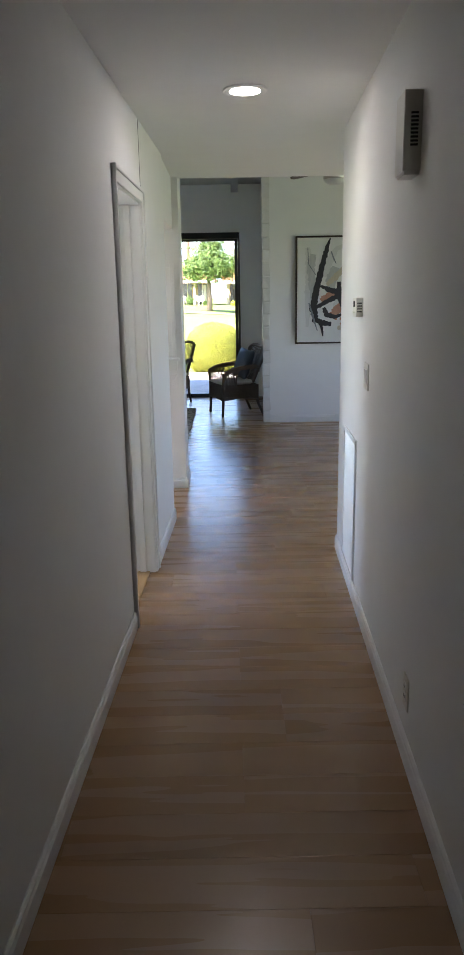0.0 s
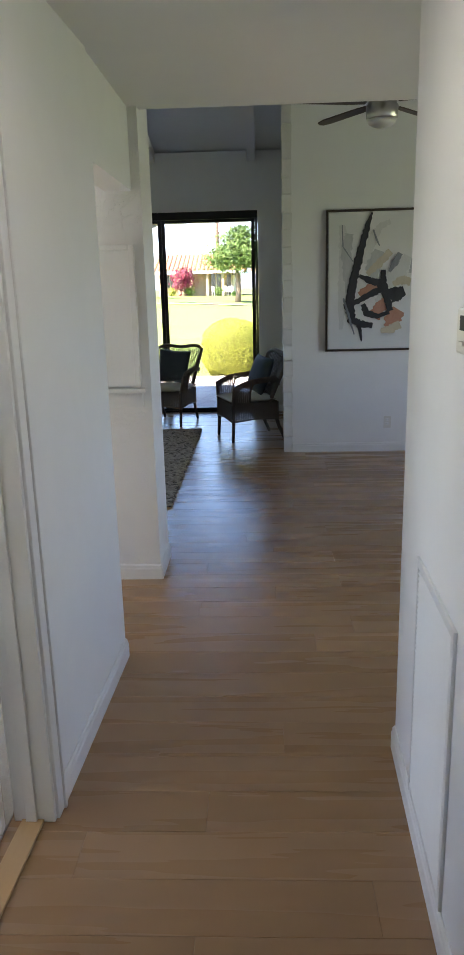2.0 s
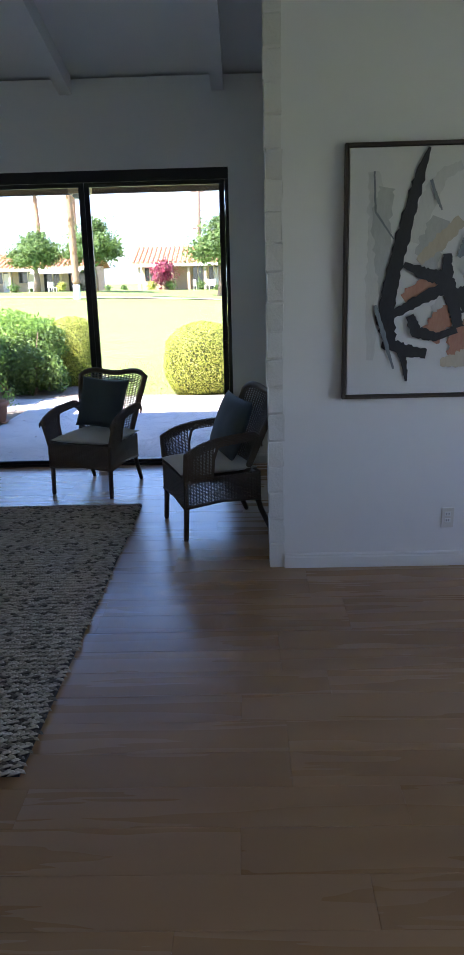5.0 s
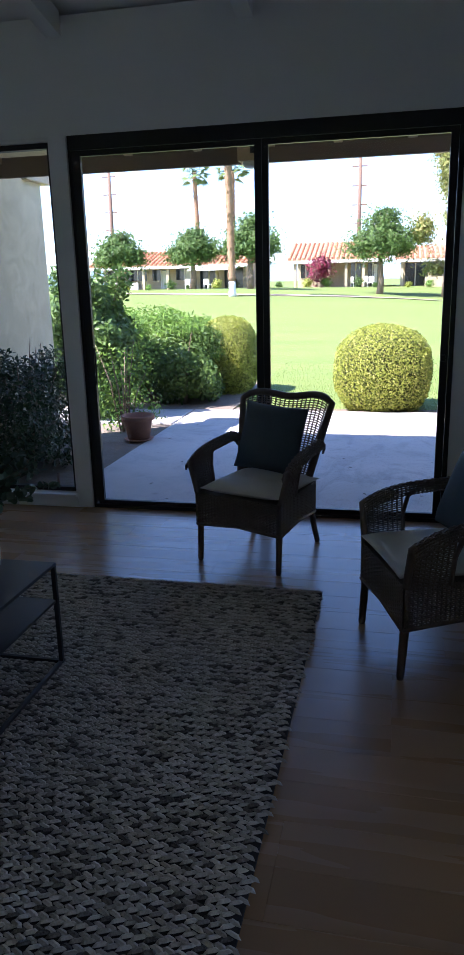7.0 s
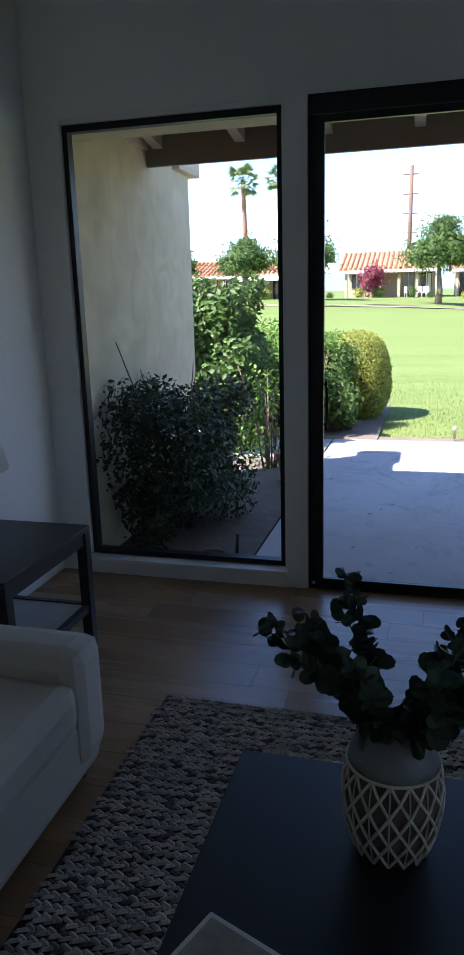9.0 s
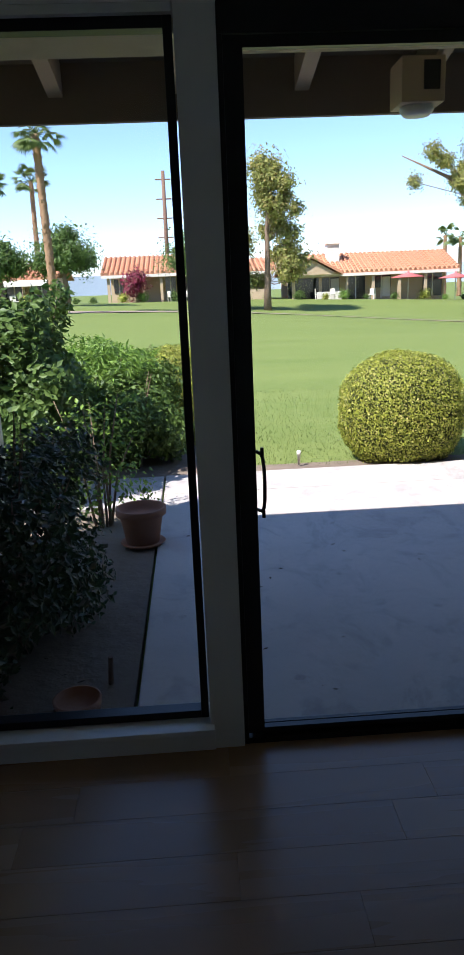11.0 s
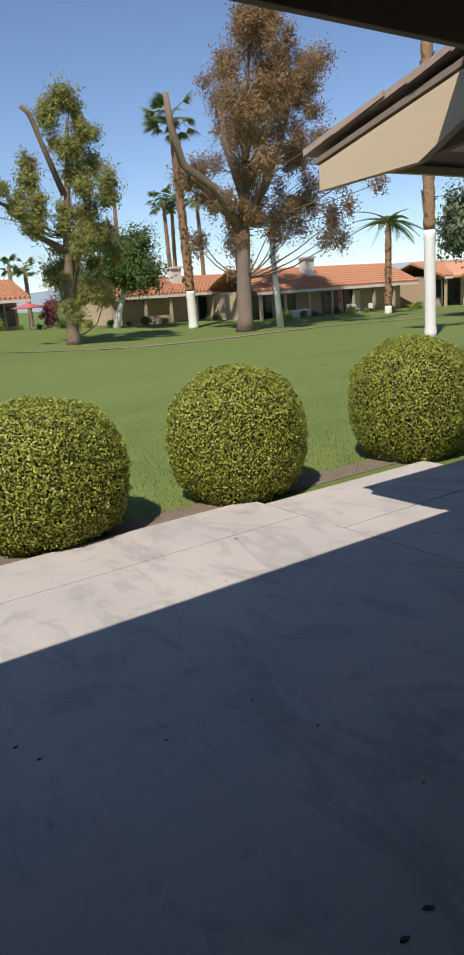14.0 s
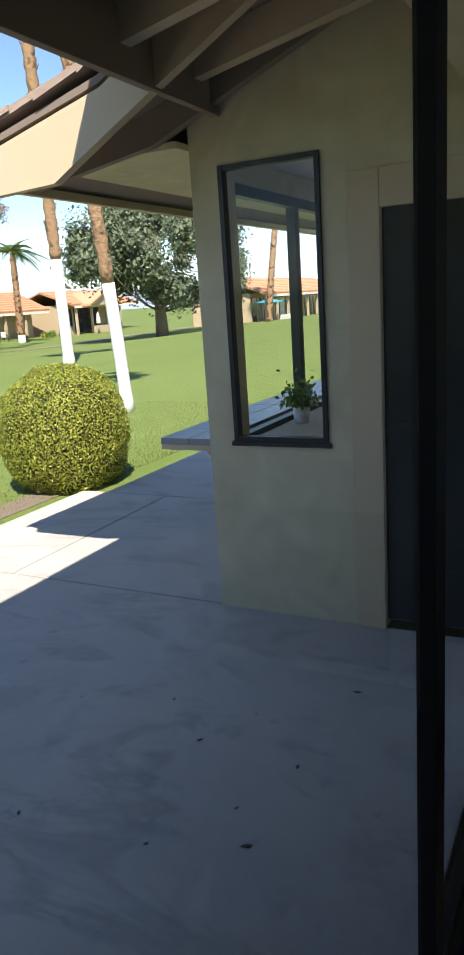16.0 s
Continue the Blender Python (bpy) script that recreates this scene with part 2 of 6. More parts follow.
LIMEWASH = surface("limewashed_trunk", (0.66, 0.63, 0.58), (0.78, 0.75, 0.70), 0.9, 2, 14, 0.2, 0.01)
TERRACOTTA = surface("terracotta", (0.24, 0.105, 0.06), (0.34, 0.16, 0.095), 0.85, 5, 40, 0.2, random=0.0)
ROOFTILE = surface("clay_roof_tile", (0.42, 0.185, 0.095), (0.60, 0.30, 0.17), 0.85, 0.8, 9, 0.3, 0.02, random=0.25)
HOUSEWALL = surface("tan_house_wall", (0.42, 0.315, 0.20), (0.50, 0.385, 0.25), 0.9, 1, 20, 0.2)
HOUSEWHITE = surface("pale_house_trim", (0.60, 0.56, 0.48), (0.70, 0.66, 0.58), 0.8, 1, 20, 0.1)
HOUSEDARK = surface("shaded_house_window", (0.012, 0.014, 0.016), (0.03, 0.033, 0.035), 0.12, 0.6, 5, 0.0)
POLEWOOD = surface("pole_timber", (0.12, 0.07, 0.045), (0.20, 0.12, 0.08), 0.9)
PATH_GREY = surface("cart_path", (0.22, 0.16, 0.125), (0.28, 0.21, 0.165), 0.9, 1, 20, 0.2)


# ---- mesh helpers ----
def box(bm, x0, y0, z0, x1, y1, z1, bevel=0.0, m=None):
    r = bmesh.ops.create_cube(bm, size=1)
    vs = r["verts"]
    for v in vs:
        v.co = Vector((x0 + (v.co.x + 0.5) * (x1 - x0), y0 + (v.co.y + 0.5) * (y1 - y0), z0 + (v.co.z + 0.5) * (z1 - z0)))
    if bevel:
        out = bmesh.ops.bevel(bm, geom=list({e for v in vs for e in v.link_edges}), offset=bevel, segments=2, affect="EDGES", profile=0.6)
        vs = list({v for f in out["faces"] for v in f.verts} | {v for v in vs if v.is_valid})
    if m is not None:
        bmesh.ops.transform(bm, matrix=m, verts=vs)
    return vs


def rod(bm, points, radii, sides=8, caps=True):
    """A tube along points; radii one number or one a point."""
    pts = [Vector(p) for p in points]
    rr = radii if hasattr(radii, "__len__") else [radii] * len(pts)
    rings, side = [], None
    for i, p in enumerate(pts):
        d = (pts[min(i + 1, len(pts) - 1)] - pts[max(i - 1, 0)]).normalized()
        if side is None:
            side = d.orthogonal().normalized()
        side = (side - d * side.dot(d)).normalized()
        up = d.cross(side)
        rings.append([bm.verts.new(p + rr[i] * (math.cos(a) * side + math.sin(a) * up))
                      for a in (2 * math.pi * k / sides for k in range(sides))])
    for a, b in zip(rings, rings[1:]):
        for k in range(sides):
            f = bm.faces.new((a[k], a[(k + 1) % sides], b[(k + 1) % sides], b[k]))
            f.smooth = True
    if caps:
        bm.faces.new(list(reversed(rings[0])))
        bm.faces.new(rings[-1])


def lathe(bm, profile, sides=32, at=(0, 0, 0)):
    """A body of revolution from (radius, height) pairs."""
    at = Vector(at)
    rings = [[bm.verts.new(at + Vector((r * math.cos(2 * math.pi * k / sides), r * math.sin(2 * math.pi * k / sides), z)))
              for k in range(sides)] for r, z in profile]
    for a, b in zip(rings, rings[1:]):
        for k in range(sides):
            f = bm.faces.new((a[k], a[(k + 1) % sides], b[(k + 1) % sides], b[k]))
            f.smooth = True
    bm.faces.new(list(reversed(rings[0])))
    bm.faces.new(rings[-1])


def prism(bm, outline, axis, lo, hi):
    """A flat outline pushed along an axis: 'x' takes (y, z) pairs, 'y' (x, z), 'z' (x, y)."""
    def at(p, d):
        return {"x": (d, p[0], p[1]), "y": (p[0], d, p[1]), "z": (p[0], p[1], d)}[axis]
    a, b = [bm.verts.new(at(p, lo)) for p in outline], [bm.verts.new(at(p, hi)) for p in outline]
    bm.faces.new(a)
    bm.faces.new(b)
    for k in range(len(outline)):
        n = (k + 1) % len(outline)
        bm.faces.new((a[k], a[n], b[n], b[k]))
    bmesh.ops.recalc_face_normals(bm, faces=bm.faces)


def mesh_of(name, bm, mat):
    me = bpy.data.meshes.new(name)
    bm.normal_update()
    bm.to_mesh(me)
    bm.free()
    me.materials.append(mat)
    return me


def part(name, bm, mat, parent=None, label="", at=None):
    """One mesh object, under a thing or a part."""
    ob = new(name, mesh_of(name, bm, mat))
    if at is not None:
        ob.matrix_basis = at
    if parent is not None:
        ob.parent = parent
    if label:
        tagged(ob, label)
    return ob


def solid(name, bm, mat, label, category, kind="", group="", at=None):
    return tagged(part(name, bm, mat, None, "", at), label, category, group, kind)


def thing(name, m, label, category, group="", kind=""):
    e = new(name)
    e.matrix_basis = m
    return tagged(e, label, category, group, kind)


def boxes(name, mat, label, category, *lots, kind="structure", at=None, bevel=0.0):
    bm = bmesh.new()
    for b in lots:
        box(bm, *b, bevel=bevel)
    return solid(name, bm, mat, label, category, kind, at=at)


def boxpart(name, mat, parent, *lots, bevel=0.0, label="", at=None):
    bm = bmesh.new()
    for b in lots:
        box(bm, *b, bevel=bevel)
    return part(name, bm, mat, parent, label, at)


# ---- the hall ----
HALL = pose(0.014, 4.0, 0, 0, 0, -2.18)                # the hall runs a little off the room's axes
HL, HR = -0.550, 0.545                             # faces of its two walls
HC = 2.44                                          # its ceiling
# left wall with a door opening, near the far end
boxes("wall_hall_west", WALL, "white painted plaster hall wall with a door opening", "wall",
      (HL - 0.12, -6.0, 0, HL, -0.30, HC), (HL - 0.12, 0.385, 0, HL, 1.415, HC), (HL - 0.12, -0.30, 2.03, HL, 0.385, HC), at=HALL)
boxes("wall_hall_east", WALL, "white painted hall wall ending at the living room", "wall", (HR, -6.0, 0, HR + 0.12, 0.79, HC), at=HALL)
boxes("wall_hall_south", WALL, "plain white wall closing the hall", "wall", (HL - 0.12, -6.12, 0, HR + 0.12, -6.0, HC), at=HALL)
boxes("wall_passage_header", WALL, "white plaster header above the side passage", "wall", (-0.62, 5.445, 2.06, -0.49, 6.33, HC))
boxes("ceiling_hall", CEIL, "flat white painted low ceiling of the hall", "ceiling", (-3.85, -2.4, HC, 4.2, 6.40, HC + 0.12))
# passage wall with the shuttered opening
boxes("wall_passage_north", ROUGHWALL, "white trowelled plaster wall end beside the passage", "wall",
      (-3.85, 6.33, 0, -0.442, 6.69, 2.44), (-3.85, 6.41, 2.44, -0.442, 6.69, 4.3))
boxes("wall_living_west", WALL, "white painted living room side wall", "wall", (-3.97, 6.69, 0, -3.85, 12.02, 4.4))
# window openings here are assumed, one for each fill lamp behind them
boxes("wall_passage_west", WALL, "unseen white wall with openings added for the passage and side room", "wall",
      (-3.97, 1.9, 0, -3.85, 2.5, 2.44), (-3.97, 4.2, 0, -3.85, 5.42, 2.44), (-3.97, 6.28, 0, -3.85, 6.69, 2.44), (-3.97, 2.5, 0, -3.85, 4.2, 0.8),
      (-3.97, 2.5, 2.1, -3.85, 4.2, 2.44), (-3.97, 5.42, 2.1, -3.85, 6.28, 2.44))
boxes("wall_bedroom_south", WALL, "plain white wall closing the side room", "wall", (-3.85, 1.9, 0, -0.75, 2.0, HC))
boxes("wall_passage_south", WALL, "plain white wall of the side passage", "wall", (-3.85, 5.25, 0, -0.62, 5.37, HC))
# living room: slider wall, brick wall, picture wall, closing walls
boxes("wall_slider", WALL, "tall white painted wall round the sliding glass door", "wall",
      (-3.97, 12.02, 2.505, -2.345, 12.16, 3.19), (-2.345, 12.02, 2.505, 1.36, 12.16, 3.19), (0.13, 12.02, 0, 1.36, 12.16, 2.505), (-2.47, 12.00, 0, -2.345, 12.16, 2.505),
      (-3.97, 12.02, 0, -3.66, 12.16, 2.505), (-3.66, 12.02, 0, -2.47, 12.16, 0.10))
boxes("wall_picture", WALL, "white painted wall hung with the abstract painting", "wall", (0.44, 9.52, 0, 4.2, 9.66, 4.4))
# unseen wall; its opening is added for the dining fill lamp
boxes("wall_east", WALL, "plain white wall closing the room", "wall", (4.2, 4.6, 0, 4.32, 5.9, 4.4),
      (4.2, 8.3, 0, 4.32, 9.66, 4.4), (4.2, 5.9, 0, 4.32, 8.3, 0.85), (4.2, 5.9, 2.15, 4.32, 8.3, 4.4))
boxes("wall_south_east", WALL, "plain white wall closing the room beside the hall", "wall", (0.72, 4.66, 0, 4.2, 4.78, HC))
boxes("wall_above_hall", WALL, "white wall above the low hall ceiling", "wall", (-3.85, 6.28, HC + 0.12, 4.2, 6.40, 4.4))

# vaulted ceiling with sloping beams
SLOPE = 0.208
bm = bmesh.new()
prism(bm, [(12.16, 3.185), (6.28, 3.185 + SLOPE * 5.88), (6.28, 3.32 + SLOPE * 5.88), (12.16, 3.32)], "x", -3.97, 4.32)
solid("ceiling_living", bm, CEIL, "white painted sloping ceiling of the living room", "ceiling", "structure")
for bx in (-3.6, -2.38, -1.16, 0.06, 1.28, 2.5):
    bm = bmesh.new()
    y0 = 12.02 if bx < 0.4 else 9.52
    prism(bm, [(y0, 3.185 + SLOPE * (12.16 - y0) - 0.14), (6.40, 3.185 + SLOPE * 5.76 - 0.14), (6.40, 3.19 + SLOPE * 5.76), (y0, 3.19 + SLOPE * (12.16 - y0))], "x", bx - 0.05, bx + 0.05)
    solid("ceiling_beam", bm, CEIL, "white painted sloping timber ceiling beam", "beam", "structure", "ceiling beams")

# ---- ground ----
def ease(a, b, v):
    v = min(1.0, max(0.0, (v - a) / (b - a)))
    return v * v * (3 - 2 * v)


def land(x, y):
    """Height of the golf course: a shallow fairway, mounds at its far side, the house terrace behind."""
    far = 0.05 - 1.1 * math.tanh((x - 4) / 13)
    terrace = 0.15 - 0.90 * math.tanh((x - 18) / 20)
    z = -0.06 + (far + 0.06) * ease(24, 56, y)
    z += (terrace - far) * ease(58, 73, y)
    return z + 0.12 * ease(30, 50, y) * math.sin(x * 0.21 + 1) * math.sin(y * 0.17)


bm = bmesh.new()
xs = [-900, -400, -200, -120] + [-80 + 4 * i for i in range(66)] + [240, 420, 900]
ys = [-60, -20, 0, 10, 16.2, 17] + [19 + 3 * i for i in range(28)] + [120, 180, 400, 1500]
grid = [[bm.verts.new((x, y, land(x, y) if y > 17.5 else -0.075 if y >= 12 else -0.13)) for x in xs] for y in ys]
for a, b in zip(grid, grid[1:]):
    for k in range(len(xs) - 1):
        f = bm.faces.new((a[k], a[k + 1], b[k + 1], b[k]))
        f.smooth = True
solid("ground", bm, TURF, "mown green golf course grass in strong sun", "grass", "structure")
bm = bmesh.new()
edge = [(-60 + 3 * i, 51.0 + 1.6 * math.sin(i * 0.16) + 0.10 * max(0, i - 22)) for i in range(60)]
rows = [[bm.verts.new((x, y + d, land(x, y + d) + 0.03)) for x, y in edge] for d in (-0.7, 0.7)]
for k in range(len(edge) - 1):
    bm.faces.new((rows[0][k], rows[0][k + 1], rows[1][k + 1], rows[1][k]))
solid("cart_path", bm, PATH_GREY, "narrow brown cart path along the fairway", "path", "structure")

# patio: cast slabs with joints between
boxes("soil_bed", SOIL, "bare dry soil of the planting bed", "soil", (-4.4, 12.16, -0.3, -2.80, 15.40, -0.055), (-9, 16.35, -0.3, -2.3, 19.2, -0.050))
PATIO = thing("patio", pose(0, 0, 0), "pale sun-bleached concrete patio, partly in shade", "patio", kind="structure")
for x0, y0, x1, y1 in ((-2.78, 12.16, 1.243, 15.745), (-2.78, 15.757, 1.243, 16.42), (1.257, 13.70, 3.222, 15.285),
                       (1.257, 15.298, 3.222, 16.22), (3.235, 13.70, 7.0, 15.95), (-8.0, 15.42, -2.80, 16.40)):
    boxpart("slab", CONCRETE, PATIO, (x0, y0, -0.25, x1, y1, -0.04), bevel=0.006)

# ---- bushes of leaves ----
def leaf_cloud(name, count, size, shape, seed, along=0.5, jitter=0.05, tilt=0.9):
    """One mesh of many small leaves spread on and under a surface; shape(rng) gives a point and its outward way."""
    rng = random.Random(seed)
    verts, faces = [], []
    for _ in range(count):
        p, n = shape(rng)
        n = (n + tilt * Vector((rng.gauss(0, 1), rng.gauss(0, 1), rng.gauss(0, 1))) * 0.6).normalized()
        u = n.orthogonal().normalized()
        u = (Matrix.Rotation(rng.random() * 6.283, 3, n) @ u)
        w = n.cross(u)
        s = size * (0.6 + 0.8 * rng.random())
        p = p + Vector((rng.gauss(0, jitter), rng.gauss(0, jitter), rng.gauss(0, jitter)))
        k = len(verts)
        verts += [p - u * s, p - w * s * along + n * s * 0.12, p + u * s, p + w * s * along + n * s * 0.12]
        faces.append((k, k + 1, k + 2, k + 3))
    me = bpy.data.meshes.new(name)
    me.from_pydata([tuple(v) for v in verts], [], faces)
    return me


def ball_shape(rx, ry, h, lump=0.05):
    """A clipped bush: round above, fuller and steeper below, uneven."""
    def shape(rng):
        while True:
            v = Vector((rng.gauss(0, 1), rng.gauss(0, 1), rng.gauss(0, 1))).normalized()
            if v.z > -0.75:
                break
        sq = 1.0 / max(abs(v.x) ** 2.35 + abs(v.y) ** 2.35 + abs(v.z) ** 2.35, 1e-6) ** (1 / 2.35)
        bulge = 1 + lump * noise.noise(v * 2.2 + Vector((rx * 9, h * 7, 0))) + 0.03 * noise.noise(v * 7)
        p = Vector((v.x * rx, v.y * ry, v.z * h * 0.55)) * sq * bulge * (1 - 0.10 * rng.random() ** 2)
        return p + Vector((0, 0, h * 0.45)), Vector((v.x / rx, v.y / ry, v.z / (h * 0.55))).normalized()
    return shape


def clipped_bush(x, y, rx, ry, h, seed, label, count=52000, size=0.0115):
    t = thing("clipped_bush", pose(x, y, -0.06), label, "bush", "clipped bushes by the patio")
    me = leaf_cloud("leaves", count, size, ball_shape(rx, ry, h), seed, 0.55, 0.008)
    me.materials.append(BOXLEAF)
    ob = new("leaves", me)
    ob.parent = t
    # solid dark core inside the leaves, coloured as the shade in the gaps
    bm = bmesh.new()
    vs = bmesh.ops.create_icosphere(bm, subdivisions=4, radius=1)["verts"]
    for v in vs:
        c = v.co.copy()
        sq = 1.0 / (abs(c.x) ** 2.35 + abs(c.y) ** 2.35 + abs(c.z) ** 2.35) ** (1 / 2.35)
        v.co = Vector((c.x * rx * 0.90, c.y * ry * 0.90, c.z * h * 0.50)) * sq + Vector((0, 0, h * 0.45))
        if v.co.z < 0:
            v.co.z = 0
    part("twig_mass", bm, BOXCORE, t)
    return t


clipped_bush(-0.38, 16.82, 0.62, 0.58, 1.06, 3, "round clipped boxwood bush with yellow-green leaves")
clipped_bush(1.37, 16.74, 0.595, 0.57, 1.11, 4, "round clipped boxwood bush beside the patio slab")
clipped_bush(3.50, 16.60, 0.62, 0.60, 1.19, 5, "tall clipped boxwood bush half in shade")
clipped_bush(-2.72, 18.1, 0.47, 0.52, 1.13, 6, "round clipped bush at the end of the hedge")

# ---- materials of the things indoors ----
WICKER = surface("grey_brown_wicker", (0.085, 0.062, 0.045), (0.17, 0.125, 0.092), 0.6, 14, 120, 0.3, 0.002)
LEGWOOD = surface("dark_wrapped_leg", (0.06, 0.042, 0.03), (0.11, 0.08, 0.058), 0.55, 20, 120, 0.3, 0.002)
CUSHION = surface("cream_canvas", (0.55, 0.52, 0.47), (0.66, 0.63, 0.57), 0.9, 6, 180, 0.25, 0.001)
VELVET = surface("slate_blue_velvet", (0.045, 0.062, 0.075), (0.085, 0.11, 0.13), 0.75, 7, 120, 0.2, 0.001)
SOFACLOTH = surface("oatmeal_sofa_cloth", (0.50, 0.46, 0.41), (0.60, 0.56, 0.50), 0.95, 8, 220, 0.3, 0.001)
BLACKSTEEL = surface("black_powder_coat", (0.010, 0.010, 0.012), (0.018, 0.018, 0.020), 0.42, 4, 150, 0.06, 0.0005)
BLACKWOOD = surface("black_stained_wood", (0.010, 0.009, 0.008), (0.022, 0.019, 0.017), 0.38, 5, 60, 0.15, 0.001, stretch=(1, 8, 8))
NICKEL = surface("brushed_nickel", (0.50, 0.48, 0.45), (0.60, 0.58, 0.55), 0.3, 5, 200, 0.05, 0.0005, metal=1.0)
BLADE = surface("dark_walnut_blade", (0.035, 0.022, 0.015), (0.075, 0.048, 0.032), 0.45, 3, 40, 0.1, 0.001, stretch=(2, 12, 2))
OPAL = surface("frosted_white_glass", (0.72, 0.72, 0.70), (0.78, 0.78, 0.76), 0.35, 4, 60, 0.02)
PLASTIC = surface("ivory_plastic", (0.66, 0.64, 0.58), (0.74, 0.72, 0.66), 0.4, 5, 90, 0.05)
SLOTDARK = surface("dark_slot", (0.02, 0.02, 0.02), (0.035, 0.035, 0.035), 0.7)
CANVAS = surface("primed_canvas", (0.66, 0.67, 0.67), (0.75, 0.75, 0.74), 0.8, 5, 260, 0.2, 0.001)
FRAMEWOOD = surface("dark_picture_frame", (0.035, 0.024, 0.018), (0.06, 0.043, 0.032), 0.45, 6, 60, 0.1)
CARPET = surface("beige_loop_carpet", (0.34, 0.30, 0.25), (0.50, 0.45, 0.38), 0.98, 20, 160, 0.9, 0.008)
THRESHOLD = surface("golden_oak_strip", (0.42, 0.26, 0.12), (0.52, 0.34, 0.17), 0.45, 4, 60, 0.1, stretch=(14, 1, 1))
FIREDARK = surface("dark_firebox", (0.025, 0.02, 0.022), (0.06, 0.05, 0.055), 0.9, 6, 40, 0.3)
VASEGREY = surface("grey_glaze", (0.13, 0.14, 0.145), (0.19, 0.20, 0.205), 0.45, 9, 80, 0.1)
VASECREAM = surface("cream_raised_glaze", (0.52, 0.48, 0.41), (0.62, 0.58, 0.50), 0.5, 9, 80, 0.1)
VASEBROWN = surface("brown_bare_clay", (0.10, 0.07, 0.05), (0.16, 0.115, 0.085), 0.8, 9, 80, 0.2)
EUCALYPTUS = foliage("eucalyptus_leaf", (0.022, 0.042, 0.028), (0.06, 0.095, 0.06), (0.075, 0.10, 0.075), 0.5)
STEM = surface("green_brown_stem", (0.05, 0.04, 0.022), (0.09, 0.075, 0.04), 0.7)
PAPER = surface("magazine_paper", (0.58, 0.57, 0.54), (0.68, 0.67, 0.64), 0.4, 6, 60, 0.03)
PRINTGREY = surface("printed_grey", (0.14, 0.13, 0.12), (0.42, 0.39, 0.35), 0.4, 14, 45, 0.0)
PRINTDARK = surface("printed_dark", (0.02, 0.02, 0.02), (0.05, 0.05, 0.05), 0.4, 14, 60, 0.0)
LAMPGLOW = glow("recessed_lamp_lens", (1.0, 0.96, 0.90), 8.0)


def rug_wool():
    m, nt, b = material("braided_rug_wool")
    g = nt.nodes.new("ShaderNodeNewGeometry")
    c = ramp(nt, g.outputs["Random Per Island"], [(0.0, (0.05, 0.046, 0.045)), (0.10, (0.12, 0.11, 0.10)), (0.16, (0.38, 0.34, 0.285)),
                                                   (0.62, (0.55, 0.50, 0.43)), (1.0, (0.68, 0.635, 0.56))])
    v = place(nt)
    fine = grain(nt, v, 170, 3)
    c = mixed(nt, 0.25, c, ramp(nt, fine, [(0.3, (0.08, 0.075, 0.07)), (0.7, (0.6, 0.56, 0.5))]))
    nt.links.new(c, b.inputs["Base Color"])
    b.inputs["Roughness"].default_value = 0.97
    b.inputs["Specular IOR Level"].default_value = 0.1
    bump(nt, b, fine, 0.5, 0.003)
    return m


RUGWOOL = rug_wool()

# ---- hall fittings ----
def skirting(name, x0, y0, x1, y1, label="white painted baseboard", at=None):
    """A moulded board along a line, its face to the line's left."""
    d = Vector((x1 - x0, y1 - y0, 0))
    n = d.length
    bm = bmesh.new()
    prism(bm, [(0, 0), (0.014, 0), (0.014, 0.062), (0.010, 0.070), (0.010, 0.078), (0.004, 0.086), (0, 0.086)], "y", 0, n)
    for v in bm.verts:
        v.co = Vector((-v.co.x, v.co.y, v.co.z))
    m = pose(x0, y0, 0, 0, 0, math.degrees(math.atan2(d.y, d.x)) - 90)
    return solid(name, bm, TRIM, label, "baseboard", "structure", at=(at or pose(0, 0, 0)) @ m)


skirting("baseboard_hall_east", HR, -5.9, HR, 0.79, at=HALL)
skirting("baseboard_hall_west", HL, -0.36, HL, -5.9, at=HALL)
skirting("baseboard_hall_west_end", HL, 1.415, HL, 0.455, at=HALL)
skirting("baseboard_passage", -0.4425, 6.33, -2.4, 6.33, "white baseboard round the plaster wall end")
skirting("baseboard_passage_end", -0.442, 6.316, -0.442, 6.69, "white baseboard round the plaster wall end")
bpy.data.objects["baseboard_passage_end"].matrix_basis = pose(-0.442, 6.69, 0, 0, 0, 180)
skirting("baseboard_picture", 4.2, 9.52, 0.445, 9.52, "white baseboard under the painting")
skirting("baseboard_slider", 0.43, 12.02, 0.13, 12.02)

DOOR = thing("door_1", HALL, "white panel door standing open into the side room", "door", kind="structure")
for v0, v1 in ((-0.365, -0.30), (0.385, 0.45)):
    bm = bmesh.new()
    box(bm, HL - 0.002, v0, 0, HL + 0.014, v1, 2.095, 0.004)
    box(bm, HL - 0.002, (v0 if v0 < 0 else v1 - 0.018), 0, HL + 0.022, (v0 + 0.018 if v0 < 0 else v1), 2.095, 0.004)
    part("casing", bm, TRIM, DOOR)
boxpart("casing", TRIM, DOOR, (HL - 0.002, -0.365, 2.03, HL + 0.0145, 0.45, 2.093), (HL - 0.002, -0.365, 2.077, HL + 0.0225, 0.45, 2.0945), bevel=0.004)
